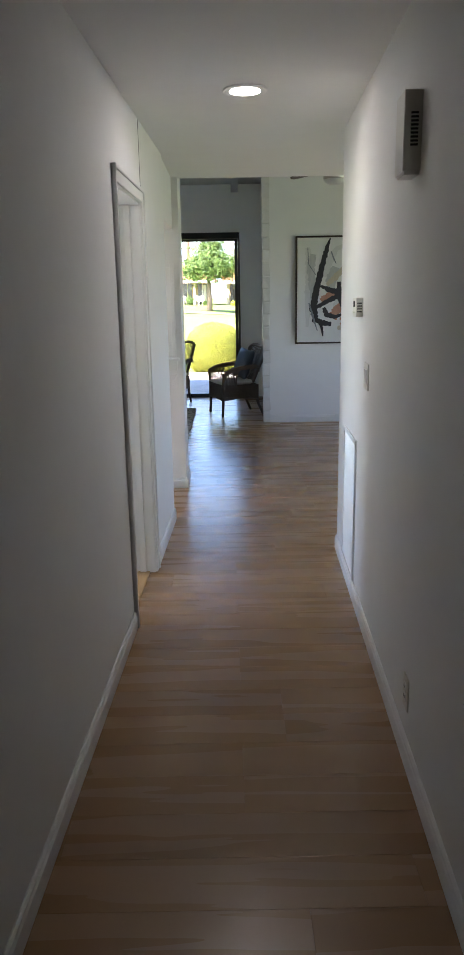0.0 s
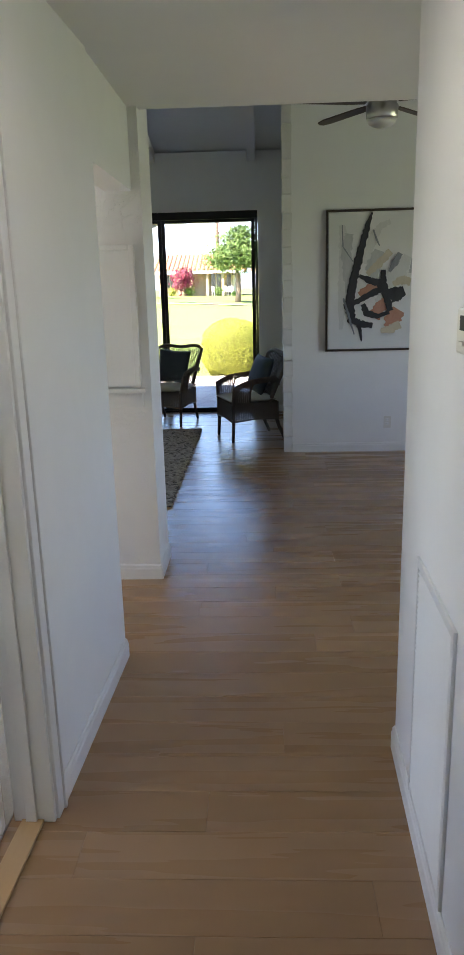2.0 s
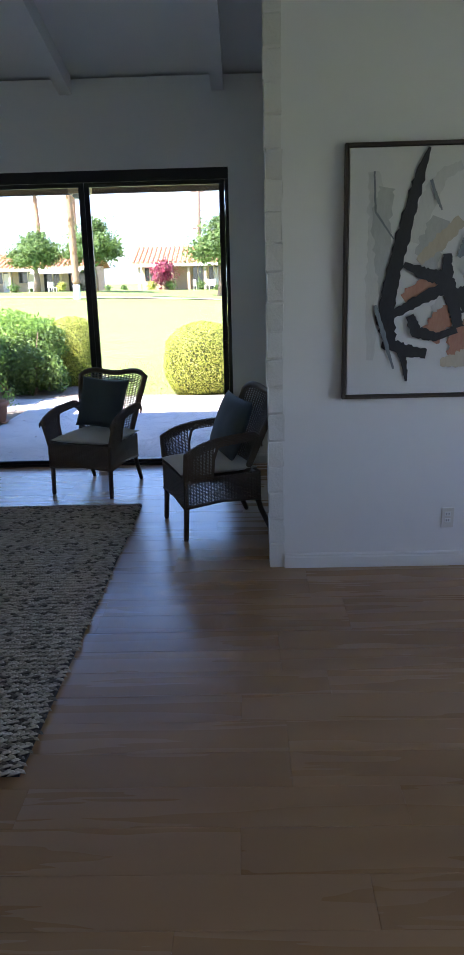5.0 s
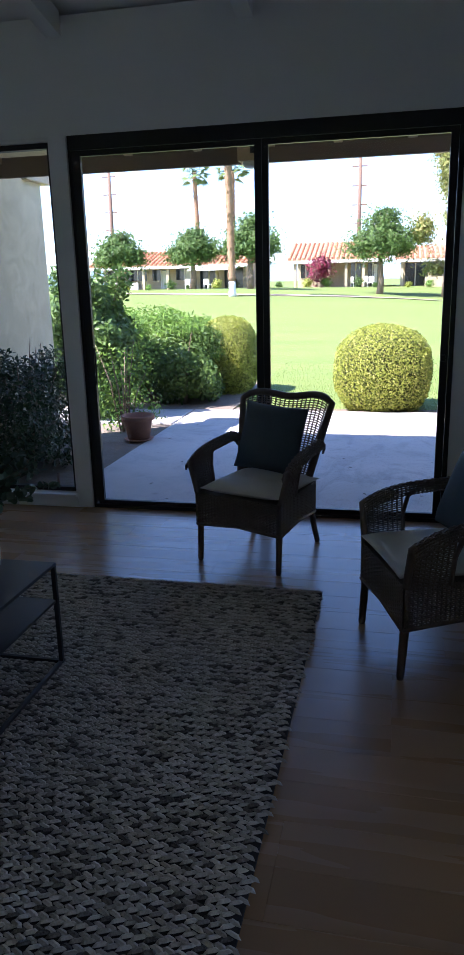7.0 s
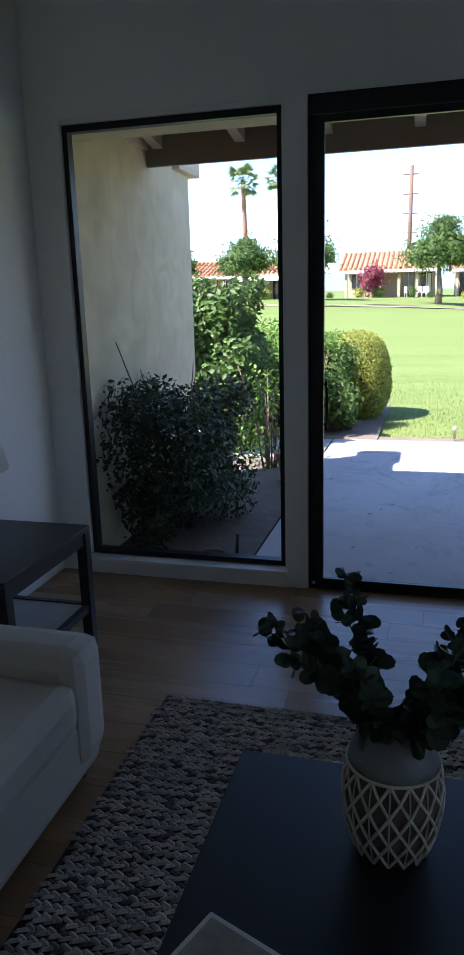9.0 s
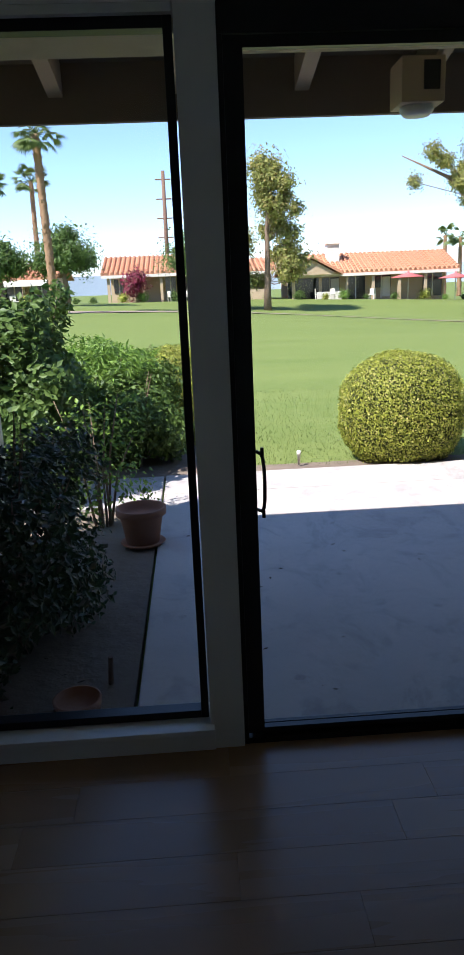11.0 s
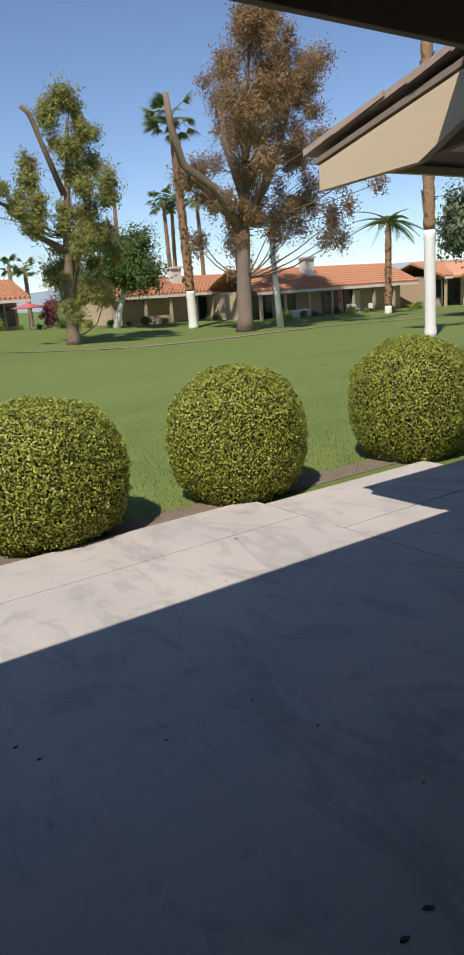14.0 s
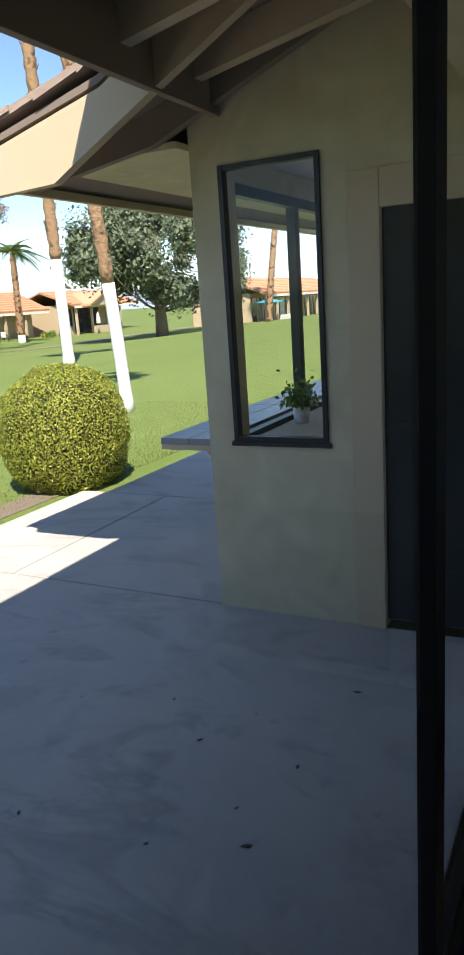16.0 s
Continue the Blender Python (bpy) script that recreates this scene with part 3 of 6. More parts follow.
boxpart("jamb", TRIM, DOOR, (HL - 0.125, -0.302, 0, HL + 0.004, -0.285, 2.03), bevel=0.002)
boxpart("jamb", TRIM, DOOR, (HL - 0.125, 0.37, 0, HL + 0.004, 0.387, 2.03), (HL - 0.085, 0.357, 0, HL - 0.05, 0.371, 2.02), bevel=0.002)
boxpart("jamb", TRIM, DOOR, (HL - 0.125, -0.285, 2.015, HL + 0.003, 0.37, 2.032), bevel=0.002)
leaf = boxpart("door_leaf", TRIM, DOOR, (-0.640, -0.036, 0.012, 0, 0, 2.005), bevel=0.002, at=pose(HL - 0.138, 0.332, 0, 0, 0, 8))
for hz in (0.25, 1.02, 1.78):
    boxpart("hinge", PLASTIC, leaf, (-0.002, -0.034, hz, 0.004, 0.010, hz + 0.09), bevel=0.001, label="white painted butt hinge")
bm = bmesh.new()
lathe(bm, [(0.026, 0), (0.026, 0.006), (0.010, 0.010), (0.010, 0.035), (0.027, 0.045), (0.029, 0.058), (0.020, 0.070), (0.004, 0.073)], 20)
part("door_knob", bm, NICKEL, leaf, "brushed nickel door knob", at=pose(-0.58, -0.036, 0.95, 90))
boxes("door_threshold", THRESHOLD, "golden oak threshold strip under the door", "threshold", (HL - 0.10, -0.285, 0.0, HL - 0.03, 0.37, 0.010), at=HALL, bevel=0.003)
boxes("carpet_side_room", CARPET, "beige loop carpet in the side room", "carpet", (-3.85, 2.0, -0.05, -0.66, 5.25, 0.006))
boxes("wall_seam", SLOTDARK, "thin open plaster crack above the door casing", "crack", (HL - 0.004, 0.441, 2.10, HL + 0.0012, 0.447, 2.436), at=HALL)

lamp = thing("recessed_downlight", pose(0.02, 3.97, HC), "lit white recessed ceiling light in the hall", "ceiling light")
bm = bmesh.new()
lathe(bm, [(0.082, -0.001), (0.098, -0.001), (0.100, -0.006), (0.094, -0.010), (0.084, -0.008)], 40)
part("trim_ring", bm, TRIM, lamp)
bm = bmesh.new()
lathe(bm, [(0.001, -0.009), (0.060, -0.009), (0.083, -0.006), (0.083, -0.002), (0.001, -0.002)], 40)
part("lens", bm, LAMPGLOW, lamp, "glowing white lens")

chime = thing("door_chime", HALL @ pose(HR, -1.215, 1.905), "ivory plastic door chime box on the hall wall", "door chime")
boxpart("cover", PLASTIC, chime, (-0.055, 0, 0, 0, 0.125, 0.225), bevel=0.004)
for i in range(9):
    boxpart("slot", SLOTDARK, chime, (-0.034, -0.002, 0.070 + 0.011 * i, -0.012, 0.004, 0.076 + 0.011 * i))
boxpart("base_lip", PLASTIC, chime, (-0.048, 0.006, -0.010, -0.002, 0.119, 0.002), bevel=0.002)

therm = thing("thermostat", HALL @ pose(HR, -0.10, 1.445), "small ivory wall thermostat with a dark display", "thermostat")
boxpart("cover", PLASTIC, therm, (-0.034, 0, 0, 0, 0.115, 0.088), bevel=0.005)
boxpart("display", SLOTDARK, therm, (-0.0365, 0.035, 0.046, -0.033, 0.080, 0.074), bevel=0.001)
boxpart("lever", PLASTIC, therm, (-0.040, 0.040, 0.018, -0.033, 0.075, 0.026), bevel=0.001)
for i in range(4):
    boxpart("vent_slot", SLOTDARK, therm, (-0.028, -0.002, 0.022 + 0.013 * i, -0.006, 0.003, 0.027 + 0.013 * i))

switch = thing("light_switch", HALL @ pose(HR, -0.335, 1.13), "double white rocker switch in a plate", "light switch")
boxpart("plate", PLASTIC, switch, (-0.007, 0, 0, 0, 0.118, 0.118), bevel=0.003)
for i in (0, 1):
    boxpart("rocker", TRIM, switch, (-0.013, 0.014 + 0.05 * i, 0.026, -0.006, 0.052 + 0.05 * i, 0.092), bevel=0.002, label="white rocker paddle")


def outlet(m, label):
    """A duplex outlet whose face looks along the local -y."""
    o = thing("wall_outlet", m, label, "outlet", "wall outlets")
    boxpart("plate", PLASTIC, o, (-0.035, -0.006, -0.058, 0.035, 0, 0.058), bevel=0.002)
    for z in (-0.028, 0.010):
        boxpart("socket", TRIM, o, (-0.017, -0.009, z, 0.017, -0.005, z + 0.026), bevel=0.002)
        boxpart("slot", SLOTDARK, o, (-0.008, -0.0098, z + 0.008, -0.005, -0.0085, z + 0.019), (0.005, -0.0098, z + 0.008, 0.008, -0.0085, z + 0.019))
    return o


outlet(HALL @ pose(HR, -1.35, 0.24, 0, 0, -90), "white double outlet low on the hall wall")
outlet(pose(1.362, 9.52, 0.285), "white double outlet below the painting")

grille = thing("return_air_grille", HALL @ pose(HR, 0.0, 0.09), "white louvred return air grille at the hall end", "air grille")
boxpart("frame_side", TRIM, grille, (-0.010, 0, 0, 0, 0.025, 0.75), bevel=0.003)
boxpart("frame_side", TRIM, grille, (-0.010, 0.445, 0, 0, 0.47, 0.75), bevel=0.003)
boxpart("frame_rail", TRIM, grille, (-0.0095, 0.024, 0, 0, 0.446, 0.025), bevel=0.003)
boxpart("frame_rail", TRIM, grille, (-0.0095, 0.024, 0.725, 0, 0.446, 0.75), bevel=0.003)
bm = bmesh.new()
box(bm, -0.0045, 0, -0.007, -0.0025, 0.42, 0.007)
bmesh.ops.rotate(bm, verts=bm.verts, cent=(-0.0035, 0, 0), matrix=Matrix.Rotation(radians(35), 3, "Y"))
slat_mesh = mesh_of("louvre", bm, TRIM)
for i in range(44):
    o = new("louvre", slat_mesh)
    o.parent, o.location = grille, (0, 0.025, 0.033 + 0.0158 * i)
boxpart("backing", SLOTDARK, grille, (-0.0012, 0.024, 0.024, 0.0, 0.446, 0.726))

# shuttered opening in the passage wall: panel, casing, sill, apron
shutter = thing("shuttered_hatch", pose(0.040, 6.33, 0.016), "white painted hatch panel with a sill on the plaster wall", "hatch")
boxpart("panel", TRIM, shutter, (-1.30, -0.022, 1.075, -0.560, 0, 1.765), bevel=0.004)
boxpart("casing", TRIM, shutter, (-0.5595, -0.034, 1.068, -0.530, 0, 1.79), bevel=0.004)
boxpart("casing", TRIM, shutter, (-1.33, -0.034, 1.765, -0.5605, 0, 1.79), bevel=0.004)
boxpart("sill", TRIM, shutter, (-1.36, -0.062, 1.045, -0.508, 0, 1.067), bevel=0.006)
boxpart("apron", TRIM, shutter, (-1.33, -0.020, 0.965, -0.525, 0, 1.044), bevel=0.004)

# ---- sliding glass door and fixed window ----
SY = 12.045
slider = thing("sliding_door_1", pose(0, SY, 0), "black framed two-panel sliding glass door, closed", "sliding door", kind="structure")
X0, X1, ZT = -2.343, 0.128, 2.445
boxpart("head", BLACKALU, slider, (X0, -0.03, ZT - 0.03, X1, 0.09, ZT + 0.06), bevel=0.003)
boxpart("jamb", BLACKALU, slider, (X0, -0.029, 0.02, X0 + 0.016, 0.09, ZT - 0.03), bevel=0.003)
boxpart("jamb", BLACKALU, slider, (X1 - 0.03, -0.029, 0.02, X1, 0.09, ZT - 0.03), bevel=0.003)
boxpart("sill_track", BLACKALU, slider, (X0, -0.03, -0.03, X1, 0.09, 0.022), (X0 + 0.03, 0.0, 0.02, X1 - 0.03, 0.006, 0.034), (X0 + 0.03, 0.05, 0.02, X1 - 0.03, 0.056, 0.034), bevel=0.002)
MID = -1.095
for nm, a, b, yy in (("sliding_panel", X0 + 0.017, MID + 0.024, -0.018), ("fixed_panel", MID + 0.026, X1 - 0.032, -0.015)):
    p = boxpart(nm, BLACKALU, slider, (a, yy, 0.036, a + 0.060 if nm[0] == "s" else a + 0.04, yy + 0.03, ZT - 0.032),
                (b - 0.046, yy, 0.036, b, yy + 0.03, ZT - 0.032), (a + 0.035, yy + 0.001, 0.036, b - 0.045, yy + 0.029, 0.056), (a + 0.035, yy + 0.001, ZT - 0.066, b - 0.045, yy + 0.029, ZT - 0.032))
    g = boxpart("pane", GLASS, p, (a + 0.034, yy + 0.012, 0.05, b - 0.04, yy + 0.017, ZT - 0.08), label="clear pane")
    g.visible_shadow = False
bm = bmesh.new()
hx, hy = X0 + 0.080, -0.014
bow = ((0.0, 0.0, 0.893), (0.012, -0.026, 0.895), (0.018, -0.034, 0.91), (0.021, -0.039, 0.945), (0.022, -0.040, 0.998), (0.021, -0.039, 1.05), (0.018, -0.034, 1.085), (0.012, -0.026, 1.10), (0.0, 0.0, 1.102))
rod(bm, [(hx + dx, hy + dy, z) for dx, dy, z in bow], 0.0065, 10)
box(bm, hx + 0.010, hy - 0.040, 0.872, hx + 0.022, hy - 0.028, 0.902, 0.003)
box(bm, hx + 0.010, hy - 0.040, 1.093, hx + 0.022, hy - 0.028, 1.123, 0.003)
part("pull_handle", bm, BLACKALU, slider, "black bowed pull handle", at=pose(0, 0, 0.03))
boxpart("latch", BLACKALU, slider, (X1 - 0.075, -0.036, 1.06, X1 - 0.045, -0.015, 1.10), bevel=0.003)

win = thing("window_1", pose(0, SY, 0), "tall fixed window in a thin black frame", "window", kind="structure")
WX0, WX1, WZ0, WZ1 = -3.655, -2.475, 0.105, 2.478
for nm, b in (("frame_side", (WX0, 0.0, WZ0, WX0 + 0.028, 0.06, WZ1)), ("frame_side", (WX1 - 0.028, 0.0, WZ0, WX1, 0.06, WZ1)),
              ("frame_rail", (WX0 + 0.028, 0.001, WZ0, WX1 - 0.028, 0.059, WZ0 + 0.03)), ("frame_rail", (WX0 + 0.028, 0.001, WZ1 - 0.035, WX1 - 0.028, 0.059, WZ1))):
    boxpart(nm, BLACKALU, win, b, bevel=0.002)
g = boxpart("pane", GLASS, win, (WX0 + 0.02, 0.028, WZ0 + 0.02, WX1 - 0.02, 0.033, WZ1 - 0.02))
g.visible_shadow = False
boxpart("sill", TRIM, win, (WX0 - 0.005, -0.085, WZ0 - 0.022, WX1 + 0.02, 0.0, WZ0 - 0.001), bevel=0.004, label="white painted sill")
boxpart("apron", TRIM, win, (WX0 - 0.005, -0.055, 0.0, WX1 + 0.02, -0.026, WZ0 - 0.022), bevel=0.003)
boxpart("head_trim", TRIM, win, (WX0, -0.024, WZ1, WX1, -0.0, WZ1 + 0.026))

# ---- white painted brick wall with the fireplace ----
brickwall = boxes("wall_brick", BRICKW, "white painted slump brick fireplace wall", "wall", (0.505, 9.665, 0, 0.60, 12.02, 3.75))
firebox = thing("fireplace", pose(0.485, 0, 0), "dark fireplace opening in the white brick", "fireplace", kind="structure")
# the opening is a solid dark block, not a hollow
boxpart("opening", FIREDARK, firebox, (-0.012, 10.62, 0.12, 0.03, 11.55, 0.80))
boxpart("hearth", FIREDARK, firebox, (-0.03, 10.50, 0.0, 0.03, 11.66, 0.10), bevel=0.006)
rngb = random.Random(5)
brick_meshes = []
for k in range(6):
    bm = bmesh.new()
    vs = box(bm, -0.047, -0.14, -0.077, 0.05, 0.14, 0.077, 0.014)
    for v in bm.verts:
        v.co += Vector((rngb.uniform(-0.006, 0.006), rngb.uniform(-0.005, 0.005), rngb.uniform(-0.004, 0.004)))
    brick_meshes.append(mesh_of("brick", bm, BRICKW))
for row in range(25):
    z = 0.074 + row * 0.149
    y = 9.60 - (0.14 if row % 2 else 0.0)
    while y < 11.98:
        if y > 9.60 and not (0.10 < z < 0.84 and 10.5 < y < 11.65):
            o = new("brick", rngb.choice(brick_meshes))
            o.parent = brickwall
            o.matrix_basis = pose(0.512 + rngb.uniform(-0.006, 0.006), y + 0.10, z, 0, 0, 180 * rngb.randint(0, 1))
        y += 0.29
    o = new("brick", rngb.choice(brick_meshes))          # the quoin that shows its end on the picture wall
    o.parent = brickwall
    o.matrix_basis = pose(0.402 + rngb.uniform(-0.004, 0.004), 9.572, z, 0, 0, 90) @ Matrix.Diagonal((1.15, 0.31 + 0.02 * (row % 2), 1, 1))

# ---- the painting ----
painting = thing("abstract_painting", pose(0, 9.52, 0), "large framed abstract painting in black, grey and rust", "painting")
PX0, PX1, PZ0, PZ1 = 0.755, 1.700, 0.975, 2.240
for nm, b in (("frame_side", (PX0, -0.045, PZ0, PX0 + 0.018, 0, PZ1)), ("frame_side", (PX1 - 0.018, -0.045, PZ0, PX1, 0, PZ1)),
              ("frame_rail", (PX0 + 0.018, -0.0445, PZ0, PX1 - 0.018, 0, PZ0 + 0.018)), ("frame_rail", (PX0 + 0.018, -0.0445, PZ1 - 0.018, PX1 - 0.018, 0, PZ1))):
    boxpart(nm, FRAMEWOOD, painting, b, bevel=0.002)
boxpart("canvas", CANVAS, painting, (PX0 + 0.024, -0.034, PZ0 + 0.024, PX1 - 0.024, -0.005, PZ1 - 0.024))


def paint(name, lo, hi):
    return surface(name, lo, hi, 0.55, 22, 90, 0.5, 0.002, stretch=(1, 1, 0.35))


INK, FOG, MIST = paint("black_paint", (0.012, 0.013, 0.018), (0.03, 0.032, 0.04)), paint("grey_paint", (0.36, 0.38, 0.39), (0.56, 0.57, 0.57)), paint("pale_paint", (0.52, 0.53, 0.53), (0.68, 0.68, 0.67))
RUST, SAND, STEEL = paint("rust_paint", (0.36, 0.14, 0.08), (0.52, 0.30, 0.22)), paint("sand_paint", (0.46, 0.40, 0.29), (0.60, 0.55, 0.45)), paint("blue_grey_paint", (0.13, 0.15, 0.18), (0.28, 0.31, 0.34))
depth = [0.0345]


def stroke(mat, pts, widths, seed):
    """A brush stroke with ragged edges, in the canvas's own units."""
    rng = random.Random(seed)
    depth[0] += 0.0006
    bm = bmesh.new()
    P = [Vector((0.775 + (x - 85) / 528, 0, 2.22 - (y - 720) / 528)) for x, y in pts]
    fine, wf = [], []
    for i in range(len(P) - 1):
        for k in range(10):
            fine.append(P[i].lerp(P[i + 1], k / 10))
            wf.append(widths[i] + (widths[i + 1] - widths[i]) * k / 10)
    fine.append(P[-1])
    wf.append(widths[-1])
    left, right = [], []
    for i, p in enumerate(fine):
        d = (fine[min(i + 1, len(fine) - 1)] - fine[max(i - 1, 0)]).normalized()
        n = Vector((-d.z, 0, d.x))
        w = wf[i] / 528 / 2
        left.append(bm.verts.new(p + n * w * rng.uniform(0.75, 1.15) + Vector((0, -depth[0], 0))))
        right.append(bm.verts.new(p - n * w * rng.uniform(0.75, 1.15) + Vector((0, -depth[0], 0))))
    for i in range(len(fine) - 1):
        bm.faces.new((left[i], left[i + 1], right[i + 1], right[i]))
    part("brush_stroke", bm, mat, painting)


stroke(MIST, [(150, 780), (165, 900), (160, 1050), (150, 1270)], [30, 60, 55, 20], 1)
stroke(FOG, [(185, 820), (170, 900), (185, 1020), (195, 1140)], [40, 55, 50, 30], 2)
stroke(MIST, [(380, 770), (330, 790), (295, 850), (260, 960)], [25, 30, 50, 30], 3)
stroke(FOG, [(330, 900), (300, 980), (300, 1060)], [60, 70, 40], 4)
stroke(SAND, [(385, 905), (330, 960), (275, 1010)], [30, 42, 22], 5)
stroke(MIST, [(470, 930), (430, 1000), (380, 1040), (340, 1150)], [50, 70, 80, 60], 6)
stroke(SAND, [(485, 1050), (440, 1040), (400, 1060)], [40, 45, 25], 7)
stroke(RUST, [(240, 1110), (290, 1075), (330, 1060)], [45, 50, 25], 8)
stroke(RUST, [(310, 1215), (345, 1160), (365, 1130)], [60, 62, 30], 9)
stroke(RUST, [(430, 1180), (400, 1230), (380, 1280)], [70, 80, 40], 10)
stroke(SAND, [(440, 1250), (390, 1275), (345, 1280)], [40, 45, 20], 11)
stroke(INK, [(292, 725), (270, 790), (240, 900), (210, 1030), (190, 1150), (205, 1240)], [8, 30, 38, 42, 52, 40], 12)
stroke(INK, [(200, 1225), (250, 1245), (305, 1255)], [36, 34, 26], 13)
stroke(INK, [(230, 1235), (245, 1280), (252, 1330)], [24, 18, 8], 14)
stroke(INK, [(205, 1150), (270, 1115), (340, 1080), (375, 1075)], [22, 30, 34, 24], 15)
stroke(INK, [(235, 1015), (290, 1040), (345, 1055)], [16, 34, 38], 16)
stroke(INK, [(350, 990), (352, 1060), (375, 1130), (390, 1185)], [22, 40, 34, 30], 17)
stroke(INK, [(455, 1090), (410, 1110), (365, 1100)], [50, 75, 40], 18)
stroke(INK, [(385, 1190), (330, 1210), (275, 1195), (255, 1150)], [22, 24, 34, 26], 19)
stroke(STEEL, [(430, 915), (405, 960), (380, 1000)], [24, 36, 14], 20)
stroke(STEEL, [(160, 1120), (185, 1200), (215, 1295)], [10, 14, 6], 21)
stroke(STEEL, [(150, 780), (155, 880), (205, 950)], [5, 6, 4], 22)
stroke(STEEL, [(298, 805), (315, 850), (330, 880)], [8, 10, 5], 23)
stroke(FOG, [(500, 945), (490, 1010)], [30, 34], 24)

# ---- ceiling fan ----
fan = thing("ceiling_fan", pose(0.92, 7.50, 2.57), "brushed nickel ceiling fan with dark walnut blades", "ceiling fan")
bm = bmesh.new()
lathe(bm, [(0.085, 0.0), (0.098, 0.012), (0.100, 0.085), (0.090, 0.092), (0.090, 0.11), (0.098, 0.116), (0.085, 0.16), (0.03, 0.19), (0.03, 0.2)], 36)
part("motor_housing", bm, NICKEL, fan)
bm = bmesh.new()
lathe(bm, [(0.005, -0.040), (0.05, -0.036), (0.084, -0.018), (0.092, 0.004), (0.005, 0.006)], 36)
part("light_shade", bm, OPAL, fan, "frosted white glass shade, unlit")
bm = bmesh.new()
rod(bm, [(0, 0, 0.19), (0, 0, 1.60)], 0.013, 12)
lathe(bm, [(0.05, 1.54), (0.065, 1.58), (0.06, 1.72)], 24)
part("downrod", bm, NICKEL, fan)
bm = bmesh.new()
prism(bm, [(0.095, -0.028), (0.20, -0.045), (0.50, -0.050), (0.575, -0.038), (0.59, -0.01), (0.575, 0.022), (0.50, 0.04), (0.20, 0.038), (0.095, 0.022)], "z", -0.004, 0.004)
bmesh.ops.rotate(bm, verts=bm.verts, cent=(0, 0, 0), matrix=Matrix.Rotation(radians(7), 3, "X"))
blade_mesh = mesh_of("blade", bm, BLADE)
for k in range(5):
    o = new("blade", blade_mesh)
    o.parent = fan
    o.matrix_basis = pose(0, 0, 0.102, 0, 0, 122 + 72 * k) @ Matrix.Diagonal((1.12, 0.85, 1, 1))

# ---- wicker armchairs ----
def weave(bm, at, nu, nv, r=0.0042, stake=0.005, amp=0.0035, u_open=True):
    """Strands along u over upright stakes along v on the surface at(u, v), which gives a place and its outward way."""
    for j in range(nv):
        v = (j + 0.5) / nv
        pts = []
        for i in range(2 * nu + 1):
            u = i / (2 * nu)
            p, n = at(u, v)
            s = (1 if (i // 2 + j) % 2 else -1) if i % 2 == 0 else 0
            pts.append(p + n * amp * s)
        rod(bm, pts, r, 4, False)
    for i in range(0, nu + 1):
        u = i / nu
        rod(bm, [at(u, k / 6)[0] for k in range(7)], stake, 4, False)


